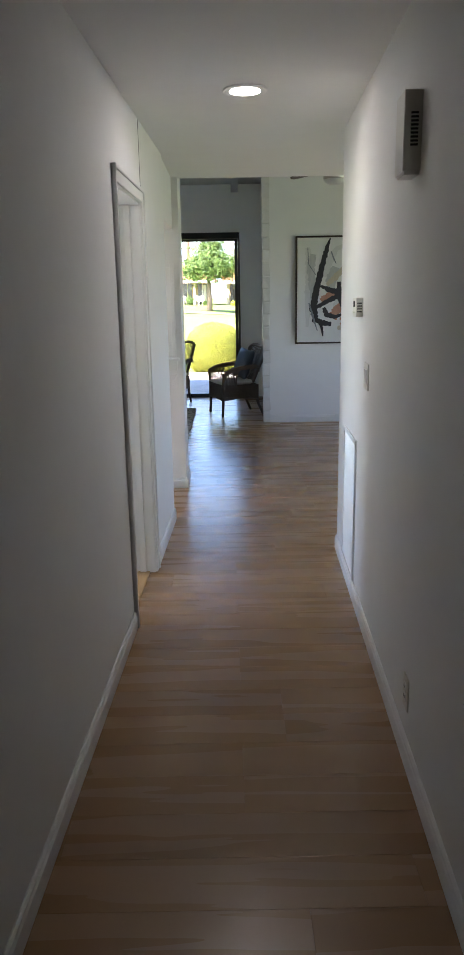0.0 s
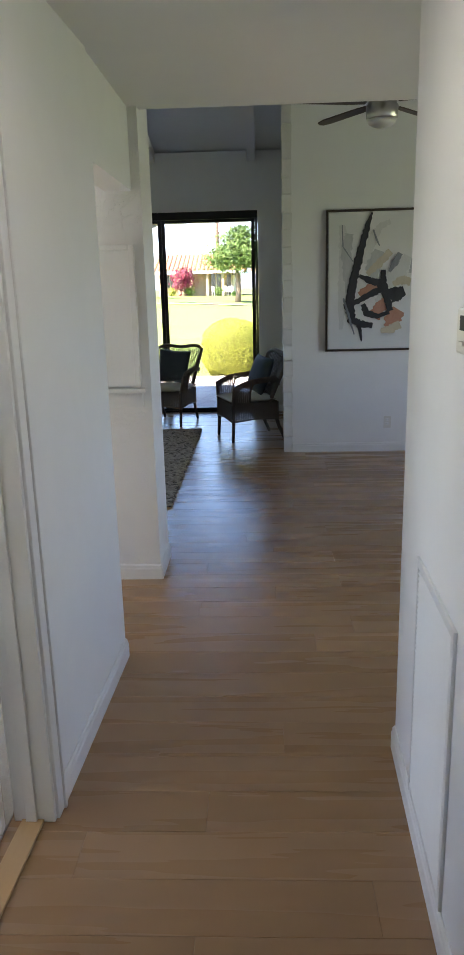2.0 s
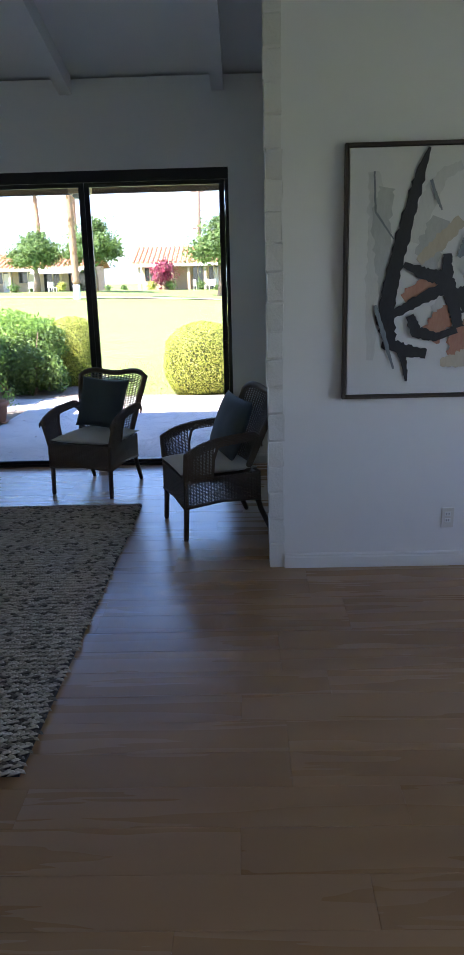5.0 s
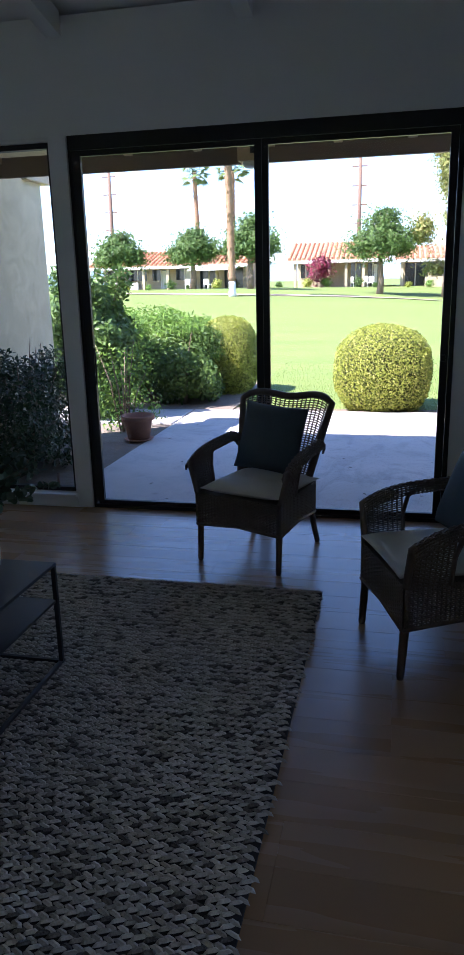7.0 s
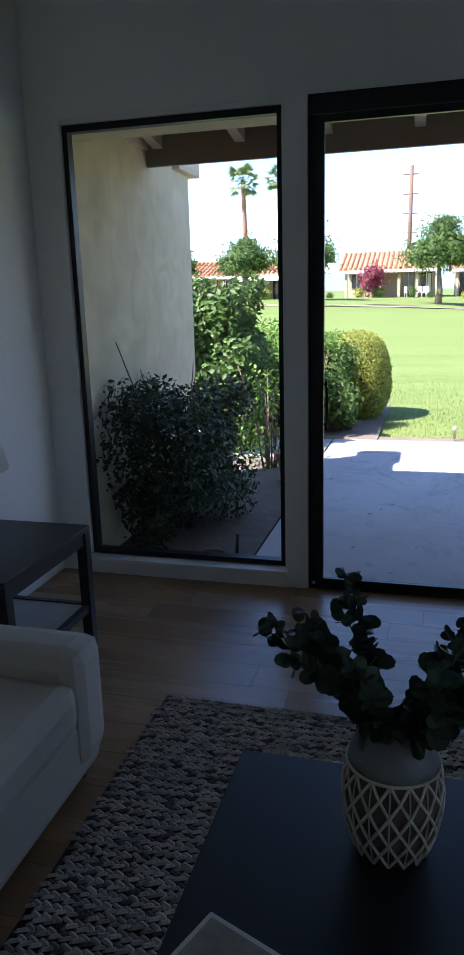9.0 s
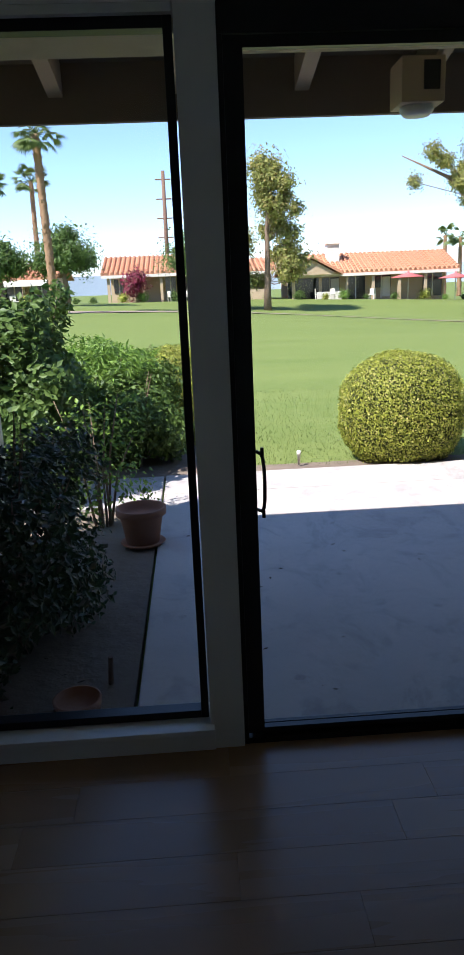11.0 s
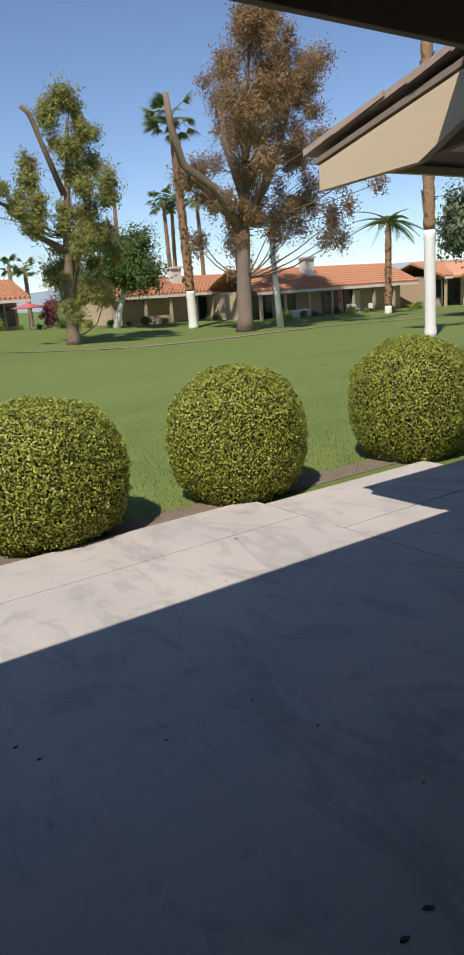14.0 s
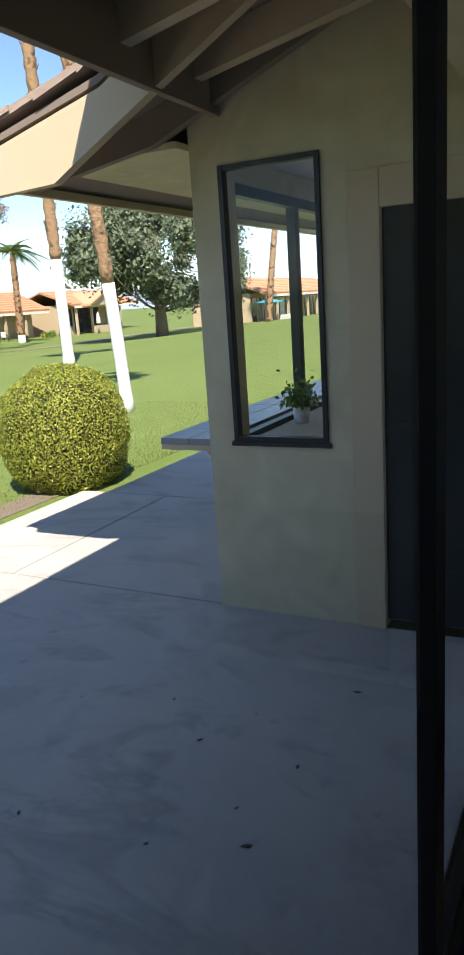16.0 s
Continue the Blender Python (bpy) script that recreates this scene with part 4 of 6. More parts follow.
def wicker_armchair():
    c = thing("wicker_armchair", pose(-0.975, 11.29, 0, 0, 0, -18), "grey-brown woven wicker armchair facing the room", "armchair", "wicker armchairs")
    W, D = 0.27, 0.26                     # half width and half depth of the seat
    def apron(side):
        a, b = side
        a, b = Vector(a), Vector(b)
        n = Vector((b.y - a.y, a.x - b.x, 0)).normalized()
        def f(u, v):
            p = a.lerp(b, u)
            sag = 0.018 * math.sin(math.pi * u)
            return Vector((p.x, p.y, 0.225 + sag + v * (0.185 - sag))), n
        return f
    for nm, a, b in (("front_apron", (-W, -D), (W, -D)), ("side_apron", (W, -D), (W - 0.03, D)), ("side_apron", (-W + 0.03, D), (-W, -D)), ("back_apron", (W - 0.03, D), (-W + 0.03, D))):
        bm = bmesh.new()
        weave(bm, apron(((*a, 0), (*b, 0))), 26, 19)
        rod(bm, [(*a, 0.222), (*[(p + q) / 2 for p, q in zip(a, b)], 0.242), (*b, 0.222)], 0.010, 6)
        part(nm, bm, WICKER, c)
    def back(u, v):
        x = (u - 0.5) * 2
        half = 0.225 + 0.075 * v
        dip = 0.035 * (1 - math.cos(2 * math.pi * u)) * -1 if False else 0
        top = 0.915 - 0.030 * math.exp(-((x) / 0.45) ** 2) - 0.05 * abs(x) ** 6
        z = 0.40 + v * (top - 0.40)
        y = D - 0.035 + 0.17 * v + 0.02 * v * v - 0.055 * x * x
        return Vector((x * half, y, z)), Vector((0, -1, 0.25)).normalized()
    bm = bmesh.new()
    weave(bm, back, 20, 38, 0.0040, 0.005)
    part("backrest", bm, WICKER, c)
    bm = bmesh.new()
    rim = [back(0, k / 8)[0] for k in range(9)] + [back(k / 14, 1)[0] for k in range(1, 14)] + [back(1, 1 - k / 8)[0] for k in range(9)]
    rod(bm, rim, 0.021, 8)
    for i, p in enumerate(rim[::1]):
        pass
    part("back_rim", bm, WICKER, c)
    for s in (-1, 1):
        def arm(u, v, s=s):
            """The arm's skirt: from the front post over the roll to the back."""
            y = -D + 0.01 + u * (2 * D - 0.02)
            crown = 0.645 + 0.03 * u - 0.07 * (1 - u) ** 5
            z = 0.405 + v * (crown - 0.405)
            open_z = 1.0
            x = s * (W - 0.005 + 0.045 * v * (1 - 0.4 * u))
            return Vector((x, y, z)), Vector((s, 0, 0))
        bm = bmesh.new()
        def arm_front(u, v, s=s):
            return arm(u * 0.36, v)
        weave(bm, arm_front, 8, 24)
        part("arm_panel", bm, WICKER, c)
        bm = bmesh.new()
        def roll(u, v, s=s):
            p, _ = arm(u, 1.0)
            if u > 0.9:
                p = p.lerp(back(0 if s < 0 else 1, 0.48)[0], (u - 0.9) * 10)
            a = math.pi * (v - 0.5) * 1.35
            n = Vector((s * math.sin(a), 0, math.cos(a)))
            return p + n * 0.032 - Vector((0, 0, 0.026)), n
        weave(bm, roll, 26, 12, 0.0045, 0.005)
        part("armrest", bm, WICKER, c)
        bm = bmesh.new()
        rod(bm, [arm(0, k / 6)[0] for k in range(7)] + [arm(0.03, 1.0)[0]], 0.017, 8)
        part("arm_rim", bm, WICKER, c)
        bm = bmesh.new()
        rod(bm, [arm(0.36, 0.0)[0], arm(0.37, 0.5)[0], arm(0.42, 0.8)[0], arm(0.55, 0.93)[0], arm(0.9, 0.95)[0]], 0.011, 6)
        part("arm_brace", bm, WICKER, c)
    for x, y, tx, ty in ((-W + 0.015, -D + 0.015, 0, -0.012), (W - 0.015, -D + 0.015, 0, -0.012), (-W + 0.045, D - 0.02, 0.0, 0.09), (W - 0.045, D - 0.02, 0.0, 0.09)):
        bm = bmesh.new()
        rod(bm, [(x, y, 0.40), (x, y, 0.24), (x + tx * 0.3, y + ty * 0.35, 0.14), (x + tx, y + ty, 0.012), (x + tx, y + ty, 0.0)], [0.019, 0.019, 0.018, 0.0165, 0.013], 12)
        part("leg", bm, LEGWOOD, c, "round dark leg with a worn foot")
    boxpart("seat_deck", WICKER, c, (-W + 0.01, -D + 0.01, 0.375, W - 0.02, D - 0.01, 0.398))
    return c


def pillow_mesh(name, w, d, h, mat, corner=0.9, n=22, tuft=0.0):
    """A stuffed pad: thick in the middle, thin at a soft square edge, pointed corners."""
    bm = bmesh.new()
    sheets = []
    for side in (1, -1):
        g = []
        for i in range(n + 1):
            r = []
            for j in range(n + 1):
                u, v = 2 * i / n - 1, 2 * j / n - 1
                inset = 1 - 0.07 * (1 - u * u) * abs(v) ** 3 * corner
                inset2 = 1 - 0.07 * (1 - v * v) * abs(u) ** 3 * corner
                t = max(0.0, (1 - abs(u) ** 3.2)) ** 0.5 * max(0.0, (1 - abs(v) ** 3.2)) ** 0.5
                z = side * h * (t * (1 + 0.08 * noise.noise(Vector((u * 2, v * 2, h * 30)))) + 0.02)
                for tu in ((-0.35, 0), (0.35, 0)) if tuft else ():
                    z -= side * tuft * math.exp(-((u - tu[0]) ** 2 + (v - tu[1]) ** 2) / 0.02)
                r.append(bm.verts.new((u * w * inset2, v * d * inset, z)))
            g.append(r)
        for a, b in zip(g, g[1:]):
            for k in range(n):
                f = bm.faces.new((a[k], b[k], b[k + 1], a[k + 1]) if side > 0 else (a[k], a[k + 1], b[k + 1], b[k]))
                f.smooth = True
        sheets.append(g)
    bmesh.ops.remove_doubles(bm, verts=bm.verts, dist=0.0005)
    edge_u, edge_l = sheets
    ring = lambda g: [g[i][0] for i in range(n)] + [g[n][j] for j in range(n)] + [g[n - i][n] for i in range(n)] + [g[0][n - j] for j in range(n)]
    a, b = ring(edge_u), ring(edge_l)
    for k in range(len(a)):
        m = (k + 1) % len(a)
        if len({a[k], a[m], b[m], b[k]}) == 4:
            f = bm.faces.new((a[k], b[k], b[m], a[m]))
            f.smooth = True
    return mesh_of(name, bm, mat)


chairA = wicker_armchair()
CHAIRS = (pose(-0.955, 11.29, 0, 0, 0, -20), pose(-0.005, 10.31, 0, 0, 0, -70))
chairB = copy_thing(chairA, CHAIRS[1])
tagged(chairB, "grey-brown wicker armchair beside the white brick wall")
seat_me = pillow_mesh("seat_cushion", 0.255, 0.255, 0.038, CUSHION, 0.5, 22, 0.018)
back_me = pillow_mesh("throw_pillow", 0.205, 0.205, 0.062, VELVET)
for m, word in zip(CHAIRS, ("by the glass door", "by the brick wall")):
    o = new("seat_cushion", seat_me)
    o.matrix_basis = m @ pose(0, -0.02, 0.440)
    tagged(o, "cream canvas tufted cushion on the armchair " + word, "cushion", "armchair cushions")
    o = new("throw_pillow", back_me)
    o.matrix_basis = m @ pose(-0.03, 0.155, 0.670, 70, 4, 3)
    tagged(o, "slate blue velvet pillow on the armchair " + word, "pillow", "armchair pillows")

# ---- rug of braided rows ----
rug = thing("braided_rug", pose(0, 0, 0), "chunky braided wool rug in cream and charcoal", "rug")
RX0, RX1, RY0, RY1 = -2.72, -0.55, 7.70, 10.77
bm = bmesh.new()
rngr = random.Random(9)
verts, faces = [], []
def spindle(c, d, half, r):
    """A short fat strand, pointed at both ends."""
    u = Vector((-d.y, d.x, 0))
    k = len(verts)
    verts.append(tuple(c - d * half - Vector((0, 0, r * 0.5))))
    for f, q in ((-0.45, 0.85), (0.45, 0.9)):
        for a in (20, 90, 160, 270):
            verts.append(tuple(c + d * half * f + r * q * (math.cos(radians(a)) * u + math.sin(radians(a)) * Vector((0, 0, 0.85)))))
    verts.append(tuple(c + d * half - Vector((0, 0, r * 0.3))))
    for i in range(4):
        j = (i + 1) % 4
        faces.append((k, k + 1 + j, k + 1 + i))
        faces.append((k + 1 + i, k + 1 + j, k + 5 + j, k + 5 + i))
        faces.append((k + 5 + i, k + 5 + j, k + 9))
pitch = 0.0365
y, row = RY0 + 0.012, 0
while y < RY1 - 0.01:
    x = RX0 + rngr.uniform(0, 0.03)
    while x < RX1 - 0.012:
        for s in (-1, 1):
            spindle(Vector((x + (0.015 if s > 0 else 0), y + s * 0.0075 + rngr.uniform(-0.0015, 0.0015), 0.0145 + rngr.uniform(-0.002, 0.003))),
                    Vector((math.cos(0.42), -s * math.sin(0.42), 0)), 0.022 + rngr.uniform(0, 0.005), 0.0090 + rngr.uniform(-0.0008, 0.0012))
        x += 0.031
    y += pitch
    row += 1
bm.free()
me = bpy.data.meshes.new("braid")
me.from_pydata(verts, [], faces)
me.materials.append(RUGWOOL)
o = new("braid", me)
o.parent = rug
tagged(o, kind="stuff")
# backing coloured almost black to paint the shade between the braid rows
RUGBACK = surface("rug_backing_shade", (0.025, 0.024, 0.026), (0.05, 0.048, 0.05), 0.98)
boxpart("backing", RUGBACK, rug, (RX0, RY0 + 0.004, 0.002, RX1, RY1 - 0.004, 0.012))

# ---- coffee table, vase, magazine ----
table = thing("coffee_table", pose(-1.855, 9.235, 0.016), "low black steel coffee table with a lower shelf", "coffee table")
TW, TL, TH = 0.298, 0.605, 0.458
boxpart("tabletop", BLACKSTEEL, table, (-TW, -TL, TH - 0.014, TW, TL, TH), bevel=0.002)
boxpart("shelf", BLACKSTEEL, table, (-TW + 0.012, -TL + 0.012, 0.285, TW - 0.006, TL - 0.012, 0.297), bevel=0.002)
for sx in (-1, 1):
    for sy in (-1, 1):
        x, y = sx * (TW - 0.009), sy * (TL - 0.009)
        boxpart("leg", BLACKSTEEL, table, (x - 0.009, y - 0.009, 0, x + 0.009, y + 0.009, TH - 0.015), bevel=0.002)
    boxpart("floor_rail", BLACKSTEEL, table, (sx * (TW - 0.009) - 0.0085, -TL + 0.019, 0.001, sx * (TW - 0.009) + 0.0085, TL - 0.019, 0.017), bevel=0.002)
for sy in (-1, 1):
    boxpart("floor_rail", BLACKSTEEL, table, (-TW + 0.019, sy * (TL - 0.009) - 0.0085, 0.001, TW - 0.019, sy * (TL - 0.009) + 0.0085, 0.017), bevel=0.002)

TOP = 0.022 + TH
vase = thing("patterned_vase", pose(-1.77, 9.59, TOP), "grey ceramic vase with a raised cream diamond lattice", "vase")
def vr(z):
    return 0.062 + 0.040 * math.sin(math.pi * min(1, (z + 0.02) / 0.30)) ** 0.8
bm = bmesh.new()
lathe(bm, [(0.055, 0.0)] + [(vr(k * 0.02) - 0.003, 0.004 + k * 0.02) for k in range(11)], 40)
part("body", bm, VASEBROWN, vase)
bm = bmesh.new()
lathe(bm, [(vr(0.204), 0.204), (vr(0.22), 0.222), (vr(0.25), 0.245), (0.066, 0.268), (0.046, 0.278), (0.046, 0.292), (0.038, 0.292), (0.036, 0.262)], 40)
part("neck", bm, VASEGREY, vase, "plain grey glazed shoulder")
bm = bmesh.new()
for k in range(16):
    for s in (-1, 1):
        rod(bm, [(vr(z) * math.cos(a), vr(z) * math.sin(a), z) for z, a in
                 ((0.006 + 0.0198 * i, 2 * math.pi * k / 16 + s * i * 0.118) for i in range(11))], 0.0034, 4, False)
    rod(bm, [(vr(z) * math.cos(2 * math.pi * k / 16), vr(z) * math.sin(2 * math.pi * k / 16), z) for z in (0.01, 0.06, 0.11, 0.16, 0.20)], 0.0022, 4, False)
rod(bm, [(vr(0.204) * math.cos(a / 6), vr(0.204) * math.sin(a / 6), 0.204) for a in range(39)], 0.004, 4, False)
part("lattice", bm, VASECREAM, vase, "raised cream lattice")

spray = thing("eucalyptus_bunch", pose(-1.77, 9.59, TOP), "bunch of dark green round-leaved eucalyptus in the vase", "plant")
rnge = random.Random(21)
for k in range(20):
    a = rnge.uniform(0, 6.283)
    lean = rnge.uniform(0.12, 0.75) if k > 2 else 0.95
    if k == 0:
        a, lean = 0.15, 0.95
    if k == 1:
        a, lean = 2.7, 0.9
    L = rnge.uniform(0.26, 0.42) * (1.15 if k < 2 else 1)
    pts, p, d = [], Vector((0.012 * math.cos(a), 0.012 * math.sin(a), 0.20)), Vector((0.25 * math.cos(a), 0.25 * math.sin(a), 1))
    for i in range(9):
        pts.append(p.copy())
        d = (d + 0.16 * lean * Vector((math.cos(a), math.sin(a), -0.28)) * 1.6).normalized()
        p = p + d * (L / 8 if i > 1 else 0.055)
    bm = bmesh.new()
    rod(bm, pts, [0.0028 - 0.0002 * i for i in range(9)], 5)
    st = part("stem", bm, STEM, spray)
    bm = bmesh.new()
    for i in range(2, 9):
        for q in range(3 if i < 8 else 4):
            for s in (0, 1):
                w = rnge.uniform(0.016, 0.029) * (1 - 0.05 * i)
                base = pts[i - 1].lerp(pts[i], rnge.random())
                dirv = Vector((rnge.gauss(0, 1), rnge.gauss(0, 1), rnge.gauss(0.2, 0.6))).normalized()
                nrm = dirv.cross(Vector((rnge.gauss(0, 1), rnge.gauss(0, 1), rnge.gauss(0, 1)))).normalized()
                sd = nrm.cross(dirv)
                ring = [bm.verts.new(base + dirv * (w * 1.05 * (1 - math.cos(t))) + sd * w * 0.95 * math.sin(t) + nrm * (0.15 * w * math.sin(t) ** 2))
                        for t in (2 * math.pi * j / 9 for j in range(9))]
                bm.faces.new(ring)
    part("leaf_cluster", bm, EUCALYPTUS, st)

mag = thing("open_magazine", pose(-1.92, 9.10, TOP, 0, 0, -22), "thick magazine lying open with curling pages", "magazine")
boxpart("page_block", PAPER, mag, (-0.235, -0.150, 0.001, 0.0, 0.150, 0.010), bevel=0.002)
boxpart("page_block", PAPER, mag, (0.0, -0.150, 0.001, 0.235, 0.150, 0.016), bevel=0.002)
def curl(u, v):
    return Vector((0.004 + 0.215 * u, -0.148 + 0.296 * v, 0.018 + 0.050 * math.sin(math.pi * min(1, u * 1.05)) ** 1.4 * (0.55 + 0.45 * v)))
bm = bmesh.new()
g = [[bm.verts.new(curl(i / 16, j / 8)) for j in range(9)] for i in range(17)]
for a, b in zip(g, g[1:]):
    for k in range(8):
        f = bm.faces.new((a[k], b[k], b[k + 1], a[k + 1]))
        f.smooth = True
part("curled_page", bm, PRINTGREY, mag, "curling printed page")
boxpart("printed_panel", PRINTDARK, mag, (-0.225, -0.135, 0.0101, -0.07, 0.03, 0.0106))
for i in range(4):
    for j in range(3):
        boxpart("printed_square", PAPER, mag, (-0.219 + 0.037 * i, -0.128 + 0.05 * j, 0.0107, -0.188 + 0.037 * i, -0.088 + 0.05 * j, 0.0109))
boxpart("printed_strip", PRINTGREY, mag, (-0.225, 0.04, 0.0101, -0.02, 0.14, 0.0106))

# ---- sofa, side table and table lamp ----
sofa = thing("sofa", pose(-3.22, 9.25, 0), "low oatmeal upholstered sofa with loose cushions", "sofa")
boxpart("base", SOFACLOTH, sofa, (-0.50, -1.05, 0.06, 0.44, 1.03, 0.28), bevel=0.03)
boxpart("arm", SOFACLOTH, sofa, (-0.50, 0.86, 0.10, 0.46, 1.06, 0.52), bevel=0.06)
boxpart("arm", SOFACLOTH, sofa, (-0.50, -1.08, 0.10, 0.46, -0.88, 0.52), bevel=0.06)
boxpart("backrest", SOFACLOTH, sofa, (-0.53, -1.00, 0.20, -0.32, 1.0, 0.78), bevel=0.07)
for y0 in (-0.87, 0.0):
    boxpart("seat_cushion", SOFACLOTH, sofa, (-0.33, y0, 0.27, 0.47, y0 + 0.855, 0.44), bevel=0.05)
    boxpart("back_cushion", SOFACLOTH, sofa, (-0.36, y0, 0.43, -0.16, y0 + 0.855, 0.80), bevel=0.07)
for x, y in ((0.38, 0.98), (0.38, -0.98), (-0.46, 0.98), (-0.46, -0.98)):
    bm = bmesh.new()
    rod(bm, [(x, y, 0), (x, y, 0.08)], [0.018, 0.024], 12)
    part("foot", bm, BLACKWOOD, sofa)
side = thing("side_table", pose(-3.52, 10.78, 0), "black wooden side table with a lower woven shelf", "side table")
boxpart("tabletop", BLACKWOOD, side, (-0.28, -0.35, 0.575, 0.32, 0.35, 0.60), bevel=0.004)
for x, y in ((-0.255, -0.325), (0.295, -0.325), (-0.255, 0.325), (0.295, 0.325)):
    boxpart("leg", BLACKWOOD, side, (x - 0.024, y - 0.024, 0, x + 0.024, y + 0.024, 0.576), bevel=0.003)
for y in (-0.325, 0.325):
    boxpart("rail", BLACKWOOD, side, (-0.232, y - 0.014, 0.515, 0.272, y + 0.014, 0.574), bevel=0.002)
    boxpart("rail", BLACKWOOD, side, (-0.232, y - 0.014, 0.19, 0.272, y + 0.014, 0.225), bevel=0.002)
for x in (-0.255, 0.295):
    boxpart("rail", BLACKWOOD, side, (x - 0.014, -0.302, 0.515, x + 0.014, 0.302, 0.574), bevel=0.002)
    boxpart("rail", BLACKWOOD, side, (x - 0.014, -0.302, 0.19, x + 0.014, 0.302, 0.225), bevel=0.002)
boxpart("woven_shelf", SOFACLOTH, side, (-0.241, -0.311, 0.205, 0.281, 0.311, 0.218), label="pale woven lower shelf")
tl = thing("table_lamp", pose(-3.62, 10.86, 0.60), "white table lamp with a linen shade, unlit", "lamp")
bm = bmesh.new()
lathe(bm, [(0.07, 0), (0.075, 0.01), (0.05, 0.03), (0.075, 0.12), (0.06, 0.22), (0.02, 0.27), (0.012, 0.34)], 28)
part("base", bm, OPAL, tl)
bm = bmesh.new()
lathe(bm, [(0.175, 0.30), (0.178, 0.302), (0.130, 0.53), (0.127, 0.53), (0.172, 0.303)], 40)
part("shade", bm, CUSHION, tl, "white linen shade")

# ---- overhang above the patio ----
boards = thing("patio_overhang", pose(0, 0, 0.088), "brown boarded roof overhang with tan rafters", "roof", kind="structure")
def slope_z(y):
    return 2.66 + (13.55 - y) * 0.19
bm = bmesh.new()
prism(bm, [(13.72, slope_z(13.72) + 0.02), (12.17, slope_z(12.17) + 0.02), (12.17, slope_z(12.17) + 0.50), (13.72, slope_z(13.72) + 0.09)], "x", -4.6, 1.224)
part("roof_deck", bm, ROOFTILE, boards)
for k in range(8):
    y0 = 12.17 + 0.172 * k
    bm = bmesh.new()
    prism(bm, [(y0, slope_z(y0)), (y0 + 0.167, slope_z(y0 + 0.167)), (y0 + 0.167, slope_z(y0 + 0.167) + 0.018), (y0, slope_z(y0) + 0.018)], "x", -4.5, 1.223)
    part("soffit_board", bm, SOFFIT, boards)
boxpart("fascia", SOFFIT, boards, (-4.5, 13.50, 2.405, 1.222, 13.54, 2.70), bevel=0.004)
for x in (-4.26, -3.66, -3.06, -2.46, -1.86, -1.26, -0.72, -0.15, 0.45, 1.02):
    bm = bmesh.new()
    prism(bm, [(12.40, slope_z(12.40) - 0.002), (13.498, slope_z(13.498) - 0.002), (13.498, slope_z(13.498) - 0.15), (12.40, slope_z(12.40) - 0.15)], "x", x - 0.035, x + 0.035)
    part("rafter", bm, TAN, boards)
boxpart("header_beam", STUCCO, boards, (-4.5, 12.165, 2.375, 1.222, 12.395, 2.86), bevel=0.006)

flood = thing("patio_light", pose(-1.36, 13.25, 2.415), "tan box-shaped outdoor ceiling light, unlit", "light")
boxpart("housing", TAN, flood, (-0.10, -0.10, 0.05, 0.10, 0.10, 0.24), bevel=0.004)
boxpart("slot", SLOTDARK, flood, (0.0, -0.104, 0.10, 0.075, -0.09, 0.22))
bm = bmesh.new()
lathe(bm, [(0.01, 0.008), (0.06, 0.010), (0.078, 0.03), (0.078, 0.05)], 24)
part("lens", bm, OPAL, flood, "round frosted lens")

# ---- kitchen wing beside the patio ----
WING = pose(0.16, 0.04, 0)
wing = boxes("wall_wing_west", STUCCO, "weathered cream stucco wall of the kitchen wing", "wall",
             (1.07, 12.85, -0.05, 1.20, 12.975, 2.95), (1.07, 13.495, -0.05, 1.20, 13.65, 2.95), (1.07, 12.975, -0.05, 1.20, 13.495, 0.92),
             (1.07, 12.975, 2.277, 1.20, 13.495, 2.95), (1.07, 12.16, 2.17, 1.20, 12.85, 2.95), at=WING)
boxes("wall_wing_north", STUCCO, "cream stucco wall under the kitchen window", "wall", (1.20, 13.52, -0.05, 5.0, 13.65, 0.86), (1.20, 13.52, 2.24, 5.0, 13.65, 2.95),
      (1.20, 13.52, 0.86, 1.30, 13.65, 2.24), (4.6, 13.52, 0.86, 5.0, 13.65, 2.24), at=WING)
boxes("wall_wing_inside", HOUSEWHITE, "plain pale kitchen wall", "wall", (1.20, 12.16, -0.05, 5.0, 12.26, 2.95), (4.9, 12.26, -0.05, 5.0, 13.52, 2.95), (1.2, 12.26, 2.36, 4.9, 13.52, 2.44), (1.2, 12.26, -0.05, 4.9, 13.52, -0.01), at=WING)
wd = thing("door_2", WING, "dark glass side door in a tan painted frame", "door", kind="structure")
boxpart("frame_side", TAN, wd, (1.055, 12.70, -0.04, 1.19, 12.848, 2.168), bevel=0.004)
boxpart("frame_head", TAN, wd, (1.056, 12.165, 2.0, 1.19, 12.70, 2.169), bevel=0.004)
g = boxpart("pane", HOUSEDARK, wd, (1.10, 12.17, 0.0, 1.12, 12.70, 2.0), label="dark reflecting glass")
boxpart("rail", BLACKALU, wd, (1.09, 12.17, 1.0, 1.098, 12.70, 1.03))
ww = thing("window_2", WING, "small corner window in a dark frame", "window", kind="structure")
